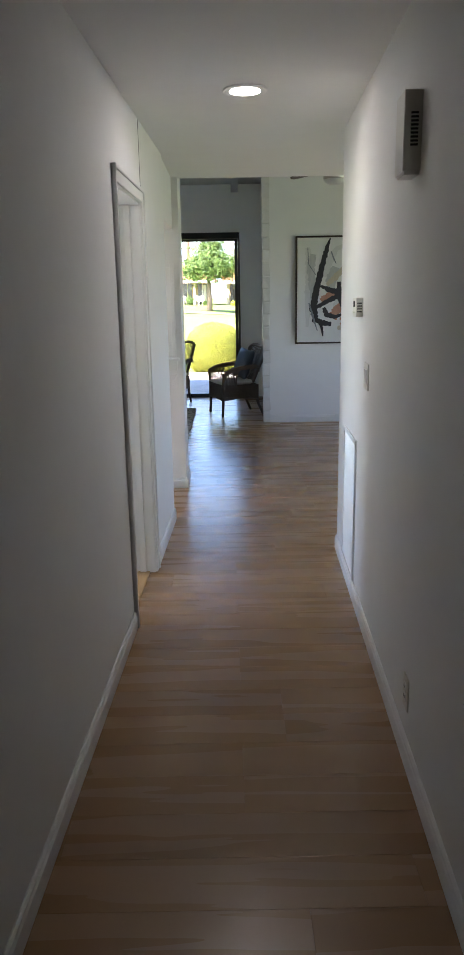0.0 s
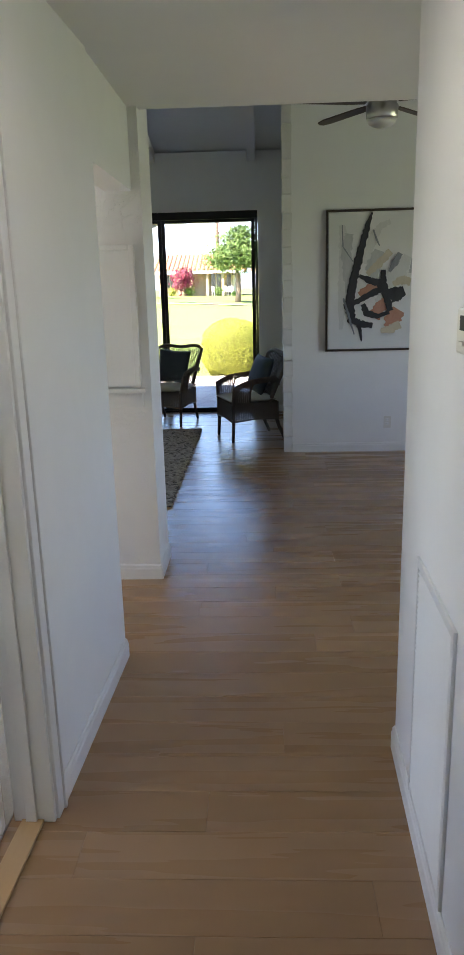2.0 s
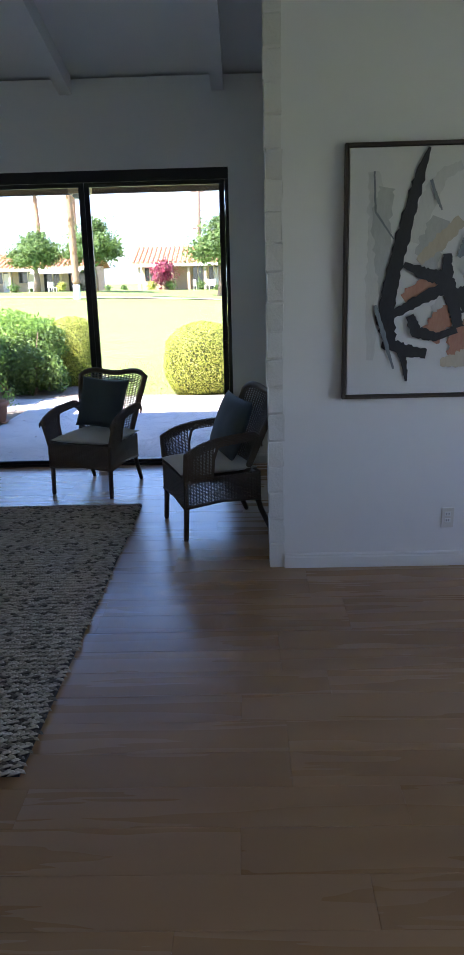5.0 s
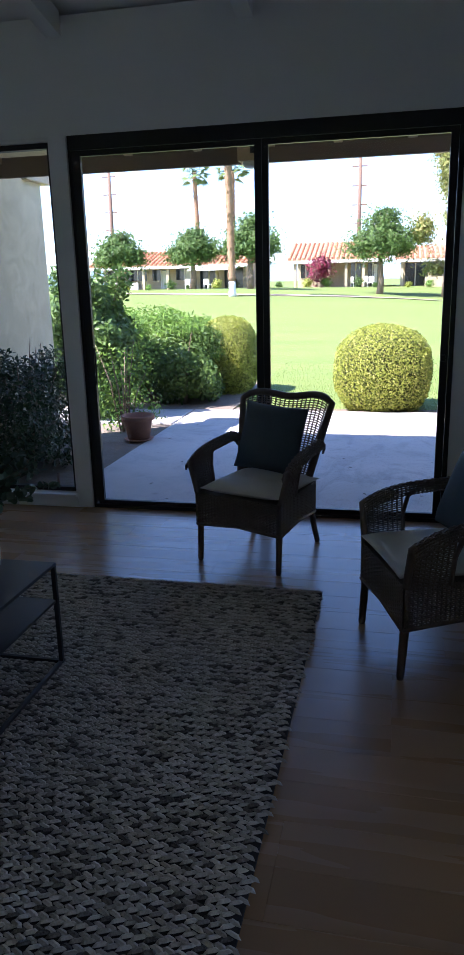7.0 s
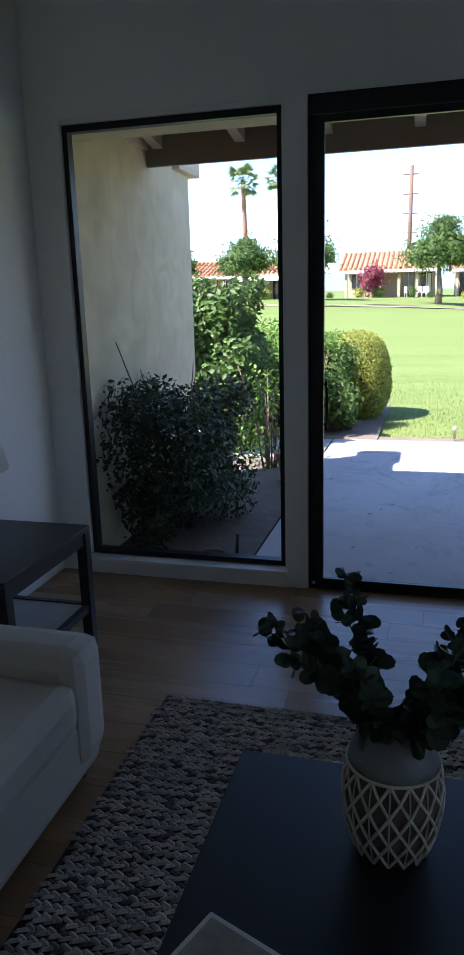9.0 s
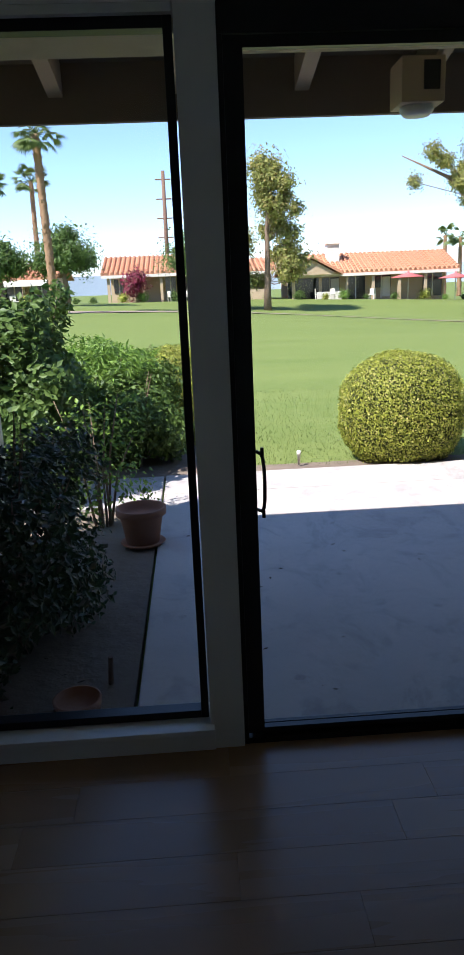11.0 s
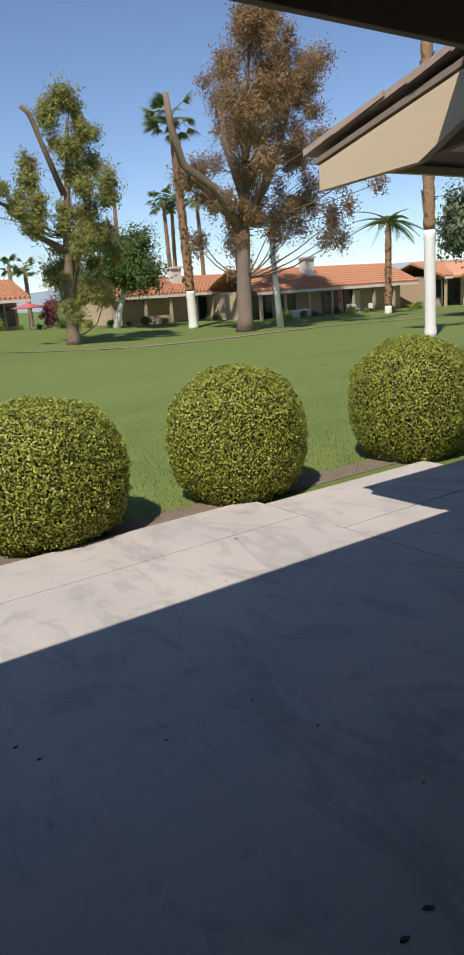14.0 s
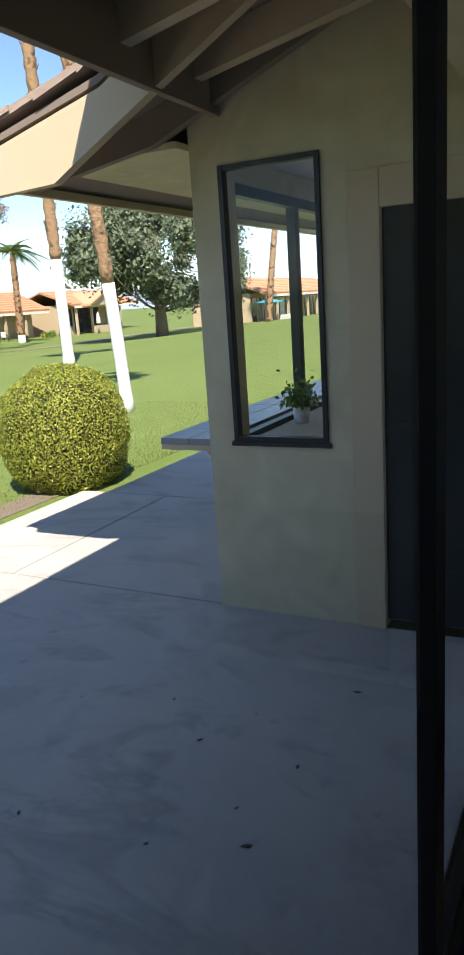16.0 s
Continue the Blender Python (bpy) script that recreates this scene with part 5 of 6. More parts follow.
for nm, b in (("frame_side", (1.055, 12.975, 0.92, 1.11, 13.0, 2.277)), ("frame_side", (1.055, 13.47, 0.92, 1.11, 13.495, 2.277)),
              ("frame_rail", (1.056, 13.0, 0.92, 1.109, 13.47, 0.945)), ("frame_rail", (1.056, 13.0, 2.252, 1.109, 13.47, 2.277))):
    boxpart(nm, BLACKALU, ww, b, bevel=0.002)
g = boxpart("pane", GLASS, ww, (1.08, 12.99, 0.935, 1.085, 13.48, 2.262))
g.visible_shadow = False
boxpart("worn_sill", SLOTDARK, ww, (1.05, 12.96, 0.895, 1.10, 13.51, 0.919), bevel=0.003, label="worn dark sill with flaking paint")
wk = thing("window_3", WING, "kitchen window with a black mullion", "window", kind="structure")
for nm, b in (("mullion", (2.20, 13.55, 0.87, 2.27, 13.61, 2.24)), ("frame_rail", (1.30, 13.551, 2.18, 4.6, 13.609, 2.24)), ("frame_rail", (1.30, 13.551, 0.865, 4.6, 13.609, 0.90)), ("mullion", (3.6, 13.55, 0.87, 3.67, 13.61, 2.24))):
    boxpart(nm, BLACKALU, wk, b, bevel=0.002)
boxes("kitchen_counter", HOUSEWHITE, "pale stone kitchen counter below the window", "counter", (1.21, 12.95, 0.84, 4.8, 13.515, 0.88), kind="", bevel=0.004, at=WING)
bar = thing("serving_bar", WING @ pose(0, 0, 0.036), "grey tiled outdoor serving shelf under the window", "shelf")
boxpart("shelf_core", TAN, bar, (1.16, 13.655, 0.80, 4.6, 14.02, 0.83))
BARTILE = surface("grey_glazed_tile", (0.20, 0.20, 0.21), (0.30, 0.30, 0.31), 0.3, 6, 50, 0.1, random=0.2)
for i in range(11):
    for j in range(2):
        boxpart("tile", BARTILE, bar, (1.155 + 0.31 * i, 13.656 + 0.184 * j, 0.831, 1.46 + 0.31 * i, 13.836 + 0.184 * j, 0.868), bevel=0.003)
for x in (1.5, 3.0, 4.4):
    bm = bmesh.new()
    rod(bm, [(x, 13.66, 0.42), (x, 13.98, 0.80)], 0.012, 8)
    part("strut", bm, HOUSEWHITE, bar, "thin white diagonal strut")
herb = thing("potted_herb", WING @ pose(1.84, 13.42, 0.88), "small green herb in a white pot on the counter", "plant")
bm = bmesh.new()
lathe(bm, [(0.045, 0), (0.055, 0.10), (0.050, 0.10), (0.046, 0.08)], 24)
part("pot", bm, OPAL, herb)
def tuft(rng):
    v = Vector((rng.gauss(0, 0.05), rng.gauss(0, 0.05), 0.10 + abs(rng.gauss(0, 0.07))))
    return v, Vector((rng.gauss(0, 1), rng.gauss(0, 1), 0.6)).normalized()
me = leaf_cloud("foliage", 500, 0.016, tuft, 8, 0.6, 0.006)
me.materials.append(OLEANDER)
new("foliage", me).parent = herb
tap = thing("kitchen_tap", WING @ pose(2.15, 13.38, 0.88), "chrome gooseneck kitchen tap", "tap")
bm = bmesh.new()
rod(bm, [(0, 0, 0), (0, 0, 0.24), (0, -0.03, 0.30), (0, -0.09, 0.31), (0, -0.13, 0.27), (0, -0.135, 0.22)], 0.012, 10)
part("spout", bm, NICKEL, tap)

wroof = thing("wing_roof", pose(0.115, -0.978, -0.172) @ Matrix.Diagonal((1.066, 1.066, 1.066, 1)), "tiled wing roof with a tan barge board in the sun", "roof", kind="structure")
bm = bmesh.new()
prism(bm, [(14.77, 2.205), (14.12, 2.23), (13.76, 2.42), (12.9, 2.86), (12.9, 3.05), (13.84, 2.555), (14.77, 2.325)], "x", 0.50, 0.55)
part("barge_board", bm, TAN, wroof)
bm = bmesh.new()
prism(bm, [(14.62, 2.30), (13.9, 2.41), (12.9, 2.80), (12.9, 2.92), (14.62, 2.345)], "x", 0.95, 1.0)
part("inner_rafter", bm, SOFFIT, wroof)
bm = bmesh.new()
prism(bm, [(14.80, 2.335), (13.84, 2.570), (12.4, 3.33), (12.4, 3.37), (13.84, 2.60), (14.80, 2.36)], "x", 0.497, 5.6)
part("roof_deck", bm, SOFFIT, wroof)
boxpart("soffit", STUCCO, wroof, (1.0, 13.80, 2.395, 5.4, 14.58, 2.425))
boxpart("fascia", TAN, wroof, (0.552, 14.70, 2.30, 5.5, 14.74, 2.345), bevel=0.004)
OLDTILE = surface("faded_flat_tile", (0.30, 0.215, 0.165), (0.44, 0.33, 0.26), 0.9, 5, 30, 0.6, 0.01, random=0.3)
rngt = random.Random(12)
for k in range(9):
    y0 = 14.86 - 0.235 * k
    z0 = 2.375 + (0.235 * k) * 0.245 if k < 5 else 2.375 + 0.235 * 4.2 * 0.245 + (0.235 * (k - 4.2)) * 0.53
    for i in range(12):
        x0 = 0.475 + 0.40 * i + rngt.uniform(-0.006, 0.006)
        bm = bmesh.new()
        dz = rngt.uniform(0, 0.014)
        prism(bm, [(y0, z0 + dz), (y0 - 0.33, z0 + (0.105 if k < 4 else 0.18)), (y0 - 0.33, z0 + (0.13 if k < 4 else 0.205)), (y0, z0 + 0.034 + dz)], "x", x0, x0 + 0.392)
        part("tile", bm, OLDTILE, wroof)

# ---- side wall and planting ----
bm = bmesh.new()
box(bm, -0.22, 0, -0.1, 0, 2.29, 2.62)
solid("wall_garden", bm, STUCCO, "weathered cream stucco garden wall at the patio side", "wall", "structure", at=pose(-3.74, 12.17, 0, 0, 0, 0.6))
bm = bmesh.new()
box(bm, -0.30, 1.90, 2.56, 0.06, 2.44, 2.72, 0.01)
box(bm, -0.26, -0.0, 2.60, 0.02, 1.90, 2.70, 0.01)
solid("wall_garden_cap", bm, TAN, "tan timber cap on the garden wall", "trim", "structure", at=pose(-3.74, 12.17, 0, 0, 0, 0.6))

def loose(cx, cy, h, flat=1.0, hollow=0.35):
    """Leaves through a squarish volume with ragged clumps."""
    def shape(rng):
        while True:
            v = Vector((rng.uniform(-1, 1), rng.uniform(-1, 1), rng.uniform(0, 1)))
            q = (abs(v.x) ** 3 + abs(v.y) ** 3 + abs(v.z * 1.9 - 0.85) ** 3) ** (1 / 3)
            edge = 0.86 + 0.36 * noise.noise(Vector((v.x * 2.6 * cx + h, v.y * 2.6 * cy, v.z * 2.6 * h)))
            if 0.45 < q < edge:
                break
        return Vector((v.x * cx, v.y * cy, v.z * h)), (Vector((v.x, v.y, v.z - 0.3)) + Vector((0, 0, 0.3))).normalized()
    return shape


def shrub(name, label, x, y, cx, cy, h, mat, count, size, seed, along=0.5, stems=9, tall=0.0, z=-0.05):
    t = thing(name, pose(x, y, z), label, "shrub")
    me = leaf_cloud("foliage", count, size, loose(cx, cy, h), seed, along, 0.02)
    me.materials.append(mat)
    new("foliage", me).parent = t
    rng = random.Random(seed)
    for k in range(stems):
        a, r = rng.uniform(0, 6.28), rng.uniform(0.2, 0.85)
        bm = bmesh.new()
        tip = Vector((cx * r * math.cos(a), cy * r * math.sin(a), h * rng.uniform(0.6, 0.95) + tall * rng.random()))
        rod(bm, [(0.06 * math.cos(a), 0.06 * math.sin(a), 0), tip * 0.5 + Vector((0, 0, 0.06)), tip], [0.012, 0.008, 0.003], 6)
        part("stem", bm, BARK, t)
    return t


shrub("dark_shrub", "dark small-leaved shrub against the garden wall", -3.45, 13.1, 0.50, 0.85, 1.15, DARKLEAF, 11000, 0.024, 31, stems=14, tall=0.3)
# climber takes the darker leaf colour in place of the shade over it
shrub("wall_vine", "leafy green climber at the end of the garden wall", -3.95, 15.95, 0.55, 0.70, 1.95, TREELEAF, 16000, 0.036, 32, 0.55)
shrub("oleander_hedge", "long green oleander hedge with upright leaves", -3.70, 17.5, 1.05, 0.75, 1.38, OLEANDER, 20000, 0.045, 33, 0.22, 12)
shrub("dark_hedge", "dark green hedge in the shade", -3.10, 16.95, 0.60, 0.50, 1.05, TREELEAF, 10000, 0.030, 34, 0.45)
shrub("thin_rose", "thin leggy rose bush behind the pot", -3.22, 15.0, 0.42, 0.38, 1.05, OLEANDER, 900, 0.024, 35, 0.5, 9, 0.1)

pot = thing("terracotta_pot", pose(-2.885, 14.50, -0.045) @ Matrix.Scale(0.86, 4), "weathered terracotta flower pot on a saucer", "flower pot")
bm = bmesh.new()
lathe(bm, [(0.135, 0.02), (0.175, 0.25), (0.195, 0.255), (0.205, 0.26), (0.207, 0.315), (0.196, 0.318), (0.182, 0.315), (0.175, 0.26), (0.01, 0.25)], 40)
part("body", bm, TERRACOTTA, pot)
bm = bmesh.new()
lathe(bm, [(0.15, 0.0), (0.185, 0.025), (0.180, 0.03), (0.14, 0.022)], 40)
part("saucer", bm, TERRACOTTA, pot)
can = thing("buried_pot", pose(-3.04, 12.42, -0.05), "small pot sunk in the soil", "pot")
bm = bmesh.new()
lathe(bm, [(0.10, 0.0), (0.105, 0.05), (0.095, 0.052), (0.088, 0.02), (0.01, 0.015)], 28)
part("rim", bm, TERRACOTTA, can)
head = thing("sprinkler_head", pose(-1.46, 16.62, -0.05), "small grey sprinkler riser at the slab edge", "sprinkler")
bm = bmesh.new()
lathe(bm, [(0.014, 0), (0.014, 0.10), (0.022, 0.105), (0.022, 0.14), (0.012, 0.145)], 14)
part("riser", bm, PLASTIC, head)
stake = thing("garden_stake", pose(-2.92, 12.62, -0.06), "short brown irrigation stake in the soil", "stake")
bm = bmesh.new()
rod(bm, [(0, 0, 0), (0.01, 0, 0.14)], 0.012, 8)
part("stake", bm, POLEWOOD, stake)

# dry leaves scattered on the slab, and blades along the lawn's edge
rngl = random.Random(40)
dead = surface("dry_leaf", (0.035, 0.025, 0.018), (0.09, 0.06, 0.035), 0.8)
bm = bmesh.new()
prism(bm, [(-0.03, 0), (-0.008, 0.013), (0.028, 0.004), (0.006, -0.012)], "z", 0.0, 0.004)
leaf_me = mesh_of("dry_leaf", bm, dead)
for k in range(46):
    o = new("dry_leaf", leaf_me)
    x, y = (rngl.uniform(-2.6, 1.0), rngl.uniform(12.35, 15.9)) if k < 38 else (rngl.uniform(-3.6, -2.9), rngl.uniform(12.4, 14.4))
    s = rngl.uniform(0.2, 0.7)
    o.matrix_basis = pose(x, y, -0.0385 if k < 38 else -0.053, rngl.uniform(-6, 6), rngl.uniform(-6, 6), rngl.uniform(0, 360)) @ Matrix.Diagonal((s, s, s, 1))
    tagged(o, "small dark dry leaf lying on the ground", "leaf", "dry leaves")
verts, faces = [], []
for k in range(30000):
    x, y = rngl.uniform(-2.4, 9.0), 16.3 + 6.0 * rngl.random() ** 2.0
    if y < 16.55 - 0.05 * x and x < 3.3 or (x > 3.2 and y < 16.0):
        continue
    a, h, w = rngl.uniform(0, 6.28), rngl.uniform(0.015, 0.034), 0.004
    z = land(x, y) if y > 17.5 else -0.075 + 0.015 * max(0, y - 17)
    i = len(verts)
    lx, ly = rngl.uniform(-0.02, 0.02), rngl.uniform(-0.02, 0.02)
    verts += [(x - w * math.cos(a), y - w * math.sin(a), z - 0.004), (x + w * math.cos(a), y + w * math.sin(a), z - 0.004), (x + lx, y + ly, z + h)]
    faces.append((i, i + 1, i + 2))
me = bpy.data.meshes.new("grass_blades")
me.from_pydata(verts, [], faces)
me.materials.append(foliage("grass_blade", (0.11, 0.155, 0.038), (0.17, 0.21, 0.058), (0.21, 0.225, 0.075)))
tagged(new("grass_blades", me), "short green lawn blades along the patio edge", "grass", kind="stuff")
EDGE = boxes("lawn_edge_soil", SOIL, "bare brown soil strip along the slab", "soil", (-2.3, 16.42, -0.2, 4.2, 16.75, -0.066))

# ---- trees ----
def crown(clumps, count, size, seed, along=0.5):
    """Leaves in many ragged clumps; each clump is (x, y, z, radius, height)."""
    total = sum(c[3] * c[4] for c in clumps)
    def shape(rng):
        pick = rng.random() * total
        for c in clumps:
            pick -= c[3] * c[4]
            if pick <= 0:
                break
        while True:
            v = Vector((rng.uniform(-1, 1), rng.uniform(-1, 1), rng.uniform(-1, 1)))
            if v.length < 0.78 + 0.55 * noise.noise(v * 2.6 + Vector((c[0], c[2], seed))):
                break
        v = v * (0.7 + 0.75 * rng.random() ** 2.5)
        return Vector((c[0] + v.x * c[3], c[1] + v.y * c[3], c[2] + v.z * c[4])), (v + Vector((0, 0, 0.4))).normalized()
    return leaf_cloud("crown", count, size, shape, seed, along, size * 0.5)


def tree(name, label, x, y, clumps, mat, count, size, seed, trunk, bare=(), bark=None, foot=None):
    """A trunk of tapered runs with a limb to each clump; places are relative to the foot."""
    t = thing(name, pose(x, y, land(x, y) - 0.05), label, "tree")
    bm = bmesh.new()
    rod(bm, [p[:3] for p in trunk], [p[3] for p in trunk], 12)
    rng = random.Random(seed)
    for c in clumps:
        low = [p for p in trunk[1:] if p[2] < c[2] - 0.3] or [trunk[1]]
        s = low[-1]
        a, hub = Vector(s[:3]), Vector((c[0], c[1], c[2]))
        m = a.lerp(hub, 0.55) + Vector((rng.uniform(-0.3, 0.3), rng.uniform(-0.3, 0.3), rng.uniform(-0.7, -0.1)))
        rod(bm, [a, a.lerp(m, 0.5) + Vector((0, 0, -0.15)), m, hub], [s[3] * 0.15, s[3] * 0.12, s[3] * 0.09, 0.025], 6)
        for _ in range(4):
            tip = hub + Vector((rng.uniform(-0.9, 0.9) * c[3], rng.uniform(-0.9, 0.9) * c[3], rng.uniform(0.0, 0.9) * c[4]))
            rod(bm, [hub, hub.lerp(tip, 0.5) + Vector((0, 0, rng.uniform(-0.15, 0.15))), tip], [0.03, 0.02, 0.008], 4)
    for run in bare:
        rod(bm, [p[:3] for p in run], [p[3] for p in run], 9)
    part("trunk", bm, bark or BARK, t)
    me = crown(clumps, count, size, seed)
    me.materials.append(mat)
    new("crown", me).parent = t
    return t


def scatter_clumps(seed, n, x, z0, z1, spread, r):
    rng = random.Random(seed)
    out = []
    for k in range(n):
        f = (k + 0.5) / n
        w = spread * math.sin(math.pi * min(1, 0.18 + 0.8 * f)) ** 0.7
        out.append((x + rng.uniform(-w, w), rng.uniform(-w, w), z0 + (z1 - z0) * f, r * rng.uniform(0.6, 1.1), r * rng.uniform(0.6, 1.2)))
    return out


tree("tall_sparse_tree", "tall ragged tree with thin yellow-green leaves and sawn limbs", 17.75, 58,
     scatter_clumps(51, 40, 1.1, 2.2, 15.6, 2.9, 1.15) + scatter_clumps(52, 11, -4.0, 7.0, 10.4, 2.4, 0.85) + scatter_clumps(50, 12, 0.3, 1.6, 9.0, 0.9, 0.8),
     ELMLEAF, 84000, 0.08, 53, [(0, 0, 0, 0.60), (0, 0, 0.5, 0.42), (0.1, 0, 3, 0.34), (0.4, 0.1, 7, 0.27), (0.9, 0, 11, 0.17), (1.3, 0, 14, 0.1)],
     bare=[[(0.3, 0, 6, 0.25), (-1.6, 0, 7, 0.18), (-3.4, 0, 8.8, 0.12), (-6.4, 0.2, 10.2, 0.03)], [(0.5, 0, 9.5, 0.22), (-0.6, 0, 12.5, 0.16), (-1.2, 0, 14.2, 0.15), (-1.7, 0, 14.6, 0.15)]])
tree("rusty_tree", "very tall half-dry tree with rust-brown leaves", 32.1, 58,
     scatter_clumps(54, 105, 3.4, 6.5, 23.0, 7.0, 1.5) + scatter_clumps(55, 12, 0.2, 4, 14, 1.2, 1.0) + scatter_clumps(56, 20, 6.2, 9, 20, 2.4, 1.3),
     RUSTLEAF, 105000, 0.09, 57, [(0, 0, 0, 0.85), (0, 0, 1.0, 0.60), (0.1, 0, 4, 0.55), (0.4, 0, 8, 0.45), (0.9, 0, 12, 0.32), (1.6, 0.3, 17, 0.22), (2.0, 0, 21, 0.1)],
     bare=[[(0.3, 0, 7.5, 0.4), (-2.0, 0, 10.5, 0.32), (-4.6, 0, 12.0, 0.28), (-5.4, 0, 14.6, 0.24), (-5.6, 0, 16.6, 0.2)], [(0.4, 0, 8, 0.45), (2.8, 0, 11, 0.34), (4.8, 0, 15, 0.2), (6.0, 0, 18, 0.1)],
           [(0.5, 0, 10, 0.35), (-0.8, 0, 13.5, 0.25), (-1.2, 0, 17.0, 0.2)]], bark=surface("pale_flaking_bark", (0.12, 0.085, 0.06), (0.27, 0.20, 0.15), 0.95, 1.2, 6, 1.0, 0.05))
tree("dense_round_tree", "dense dark green rounded tree by the houses", 28.2, 70,
     [(-0.3, 0, 5.4, 3.3, 2.4), (1.8, 0, 4.6, 2.6, 2.0), (-2.2, 0, 4.3, 2.2, 1.7), (0.8, -1, 7.0, 2.3, 1.7), (0, -2, 4.6, 2.6, 2.0)], TREELEAF, 20000, 0.13, 58,
     [(-1.2, 0, 0, 0.34), (-0.9, 0, 1.2, 0.27), (-0.2, 0, 3, 0.22), (0.2, 0, 5, 0.12)], bark=LIMEWASH)
tree("weeping_tree", "slender weeping pale-green tree", 3.0, 62, scatter_clumps(59, 22, 0.3, 2.0, 9.6, 2.5, 1.3), ELMLEAF, 22000, 0.11, 60,
     [(0, 0, 0, 0.3), (0.05, 0, 2, 0.22), (0.1, 0, 5, 0.16), (0.2, 0, 9, 0.05)])
for x, y, h, r, seed in ((-15.4, 62, 4.6, 2.0, 61), (-11.0, 62, 5.4, 2.5, 62), (-1.55, 62, 6.0, 2.7, 63), (-20.5, 60, 4.4, 2.0, 64)):
    k = r / 2.4
    tree("rounded_tree", "rounded light green street tree with a pale trunk", x, y,
         [(0, 0, h - 1.5 * k, 2.0 * k, 1.5 * k), (-1.1 * k, 0, h - 2.4 * k, 1.6 * k, 1.1 * k), (1.2 * k, 0.3, h - 2.2 * k, 1.6 * k, 1.2 * k), (0.2, -1.0 * k, h - 2.1 * k, 1.7 * k, 1.3 * k), (0.3 * k, 0, h - 0.6, 1.2 * k, 0.7 * k)],
         TREELEAF, 12000, 0.105, seed, [(0, 0, 0, 0.28), (0.1, 0, 1, 0.2), (0, 0, 2, 0.16), (0, 0, h - 1.5, 0.08)])
tree("willow", "broad grey-green willow-like tree over the lawn", 48.5, 43.5,
     scatter_clumps(65, 18, 0, 3.5, 10, 5.6, 2.3) + scatter_clumps(66, 6, -6, 5, 8.5, 1.5, 1.6) + scatter_clumps(67, 8, 9, 3, 10, 3.5, 2.2), GREYLEAF, 52000, 0.17, 68,
     [(0, 0, 0, 0.55), (0, 0, 2, 0.45), (0.2, 0, 5, 0.3), (0.2, 0, 8, 0.15)])
tree("bare_shrub_tree", "small slender tree with a whitewashed trunk", 35.6, 58, [(-0.3, 0, 6.0, 0.5, 2.0), (0.2, 0, 8.0, 0.6, 1.4)], RUSTLEAF, 500, 0.12, 69,
     [(0, 0, 0, 0.3), (-0.3, 0, 4, 0.22), (-0.5, 0, 7, 0.16), (-0.2, 0, 9, 0.06)], bark=LIMEWASH)


def frond_mesh(seed, length, fan, droop):
    """One palm frond: a bent rib with leaflets, fan-shaped at the end or feathered along it."""
    rng = random.Random(seed)
    bm = bmesh.new()
    rib = [Vector((length * t, 0, droop[0] * t - droop[1] * t * t)) for t in (0, 0.2, 0.4, 0.6, 0.8, 1.0)]
    rod(bm, rib[:4] if fan else rib, [0.03, 0.026, 0.022, 0.016, 0.012, 0.006][:4 if fan else 6], 4)
    if fan:
        c = rib[3]
        for k in range(17):
            a = radians(-80 + 10 * k)
            L = length * 0.46 * (0.8 + 0.2 * math.cos(a)) * rng.uniform(0.85, 1.1)
            d = Vector((math.cos(a), math.sin(a), -0.15 - 0.2 * abs(math.sin(a)))).normalized()
            s = d.cross(Vector((0, 0, 1))).normalized() * 0.05
            tip = c + d * L + Vector((0, 0, -0.16 * L))
            vs = [bm.verts.new(p) for p in (c, c + d * L * 0.55 + s, tip, c + d * L * 0.55 - s)]
            bm.faces.new(vs)
    else:
        for k in range(3, 30):
            t = k / 30
            p = Vector((length * t, 0, droop[0] * t - droop[1] * t * t))
            for s in (-1, 1):
                L = 0.6 * math.sin(math.pi * (0.15 + 0.8 * t)) + 0.1
                q = p + Vector((0.25 * L, s * L * 0.8, -0.55 * L))
                w = Vector((0.05, 0, 0.01))
                bm.faces.new([bm.verts.new(v) for v in (p - w * 0.5, p.lerp(q, 0.5) - w, q, p.lerp(q, 0.5) + w)])
    return mesh_of("frond", bm, PALMLEAF)


FAN = [frond_mesh(70 + k, 1.9, True, (0.5, 0.6 + 0.3 * k)) for k in range(3)]
FEATHER = [frond_mesh(80 + k, 2.8, False, (0.5, 3.4 + 0.8 * k)) for k in range(2)]


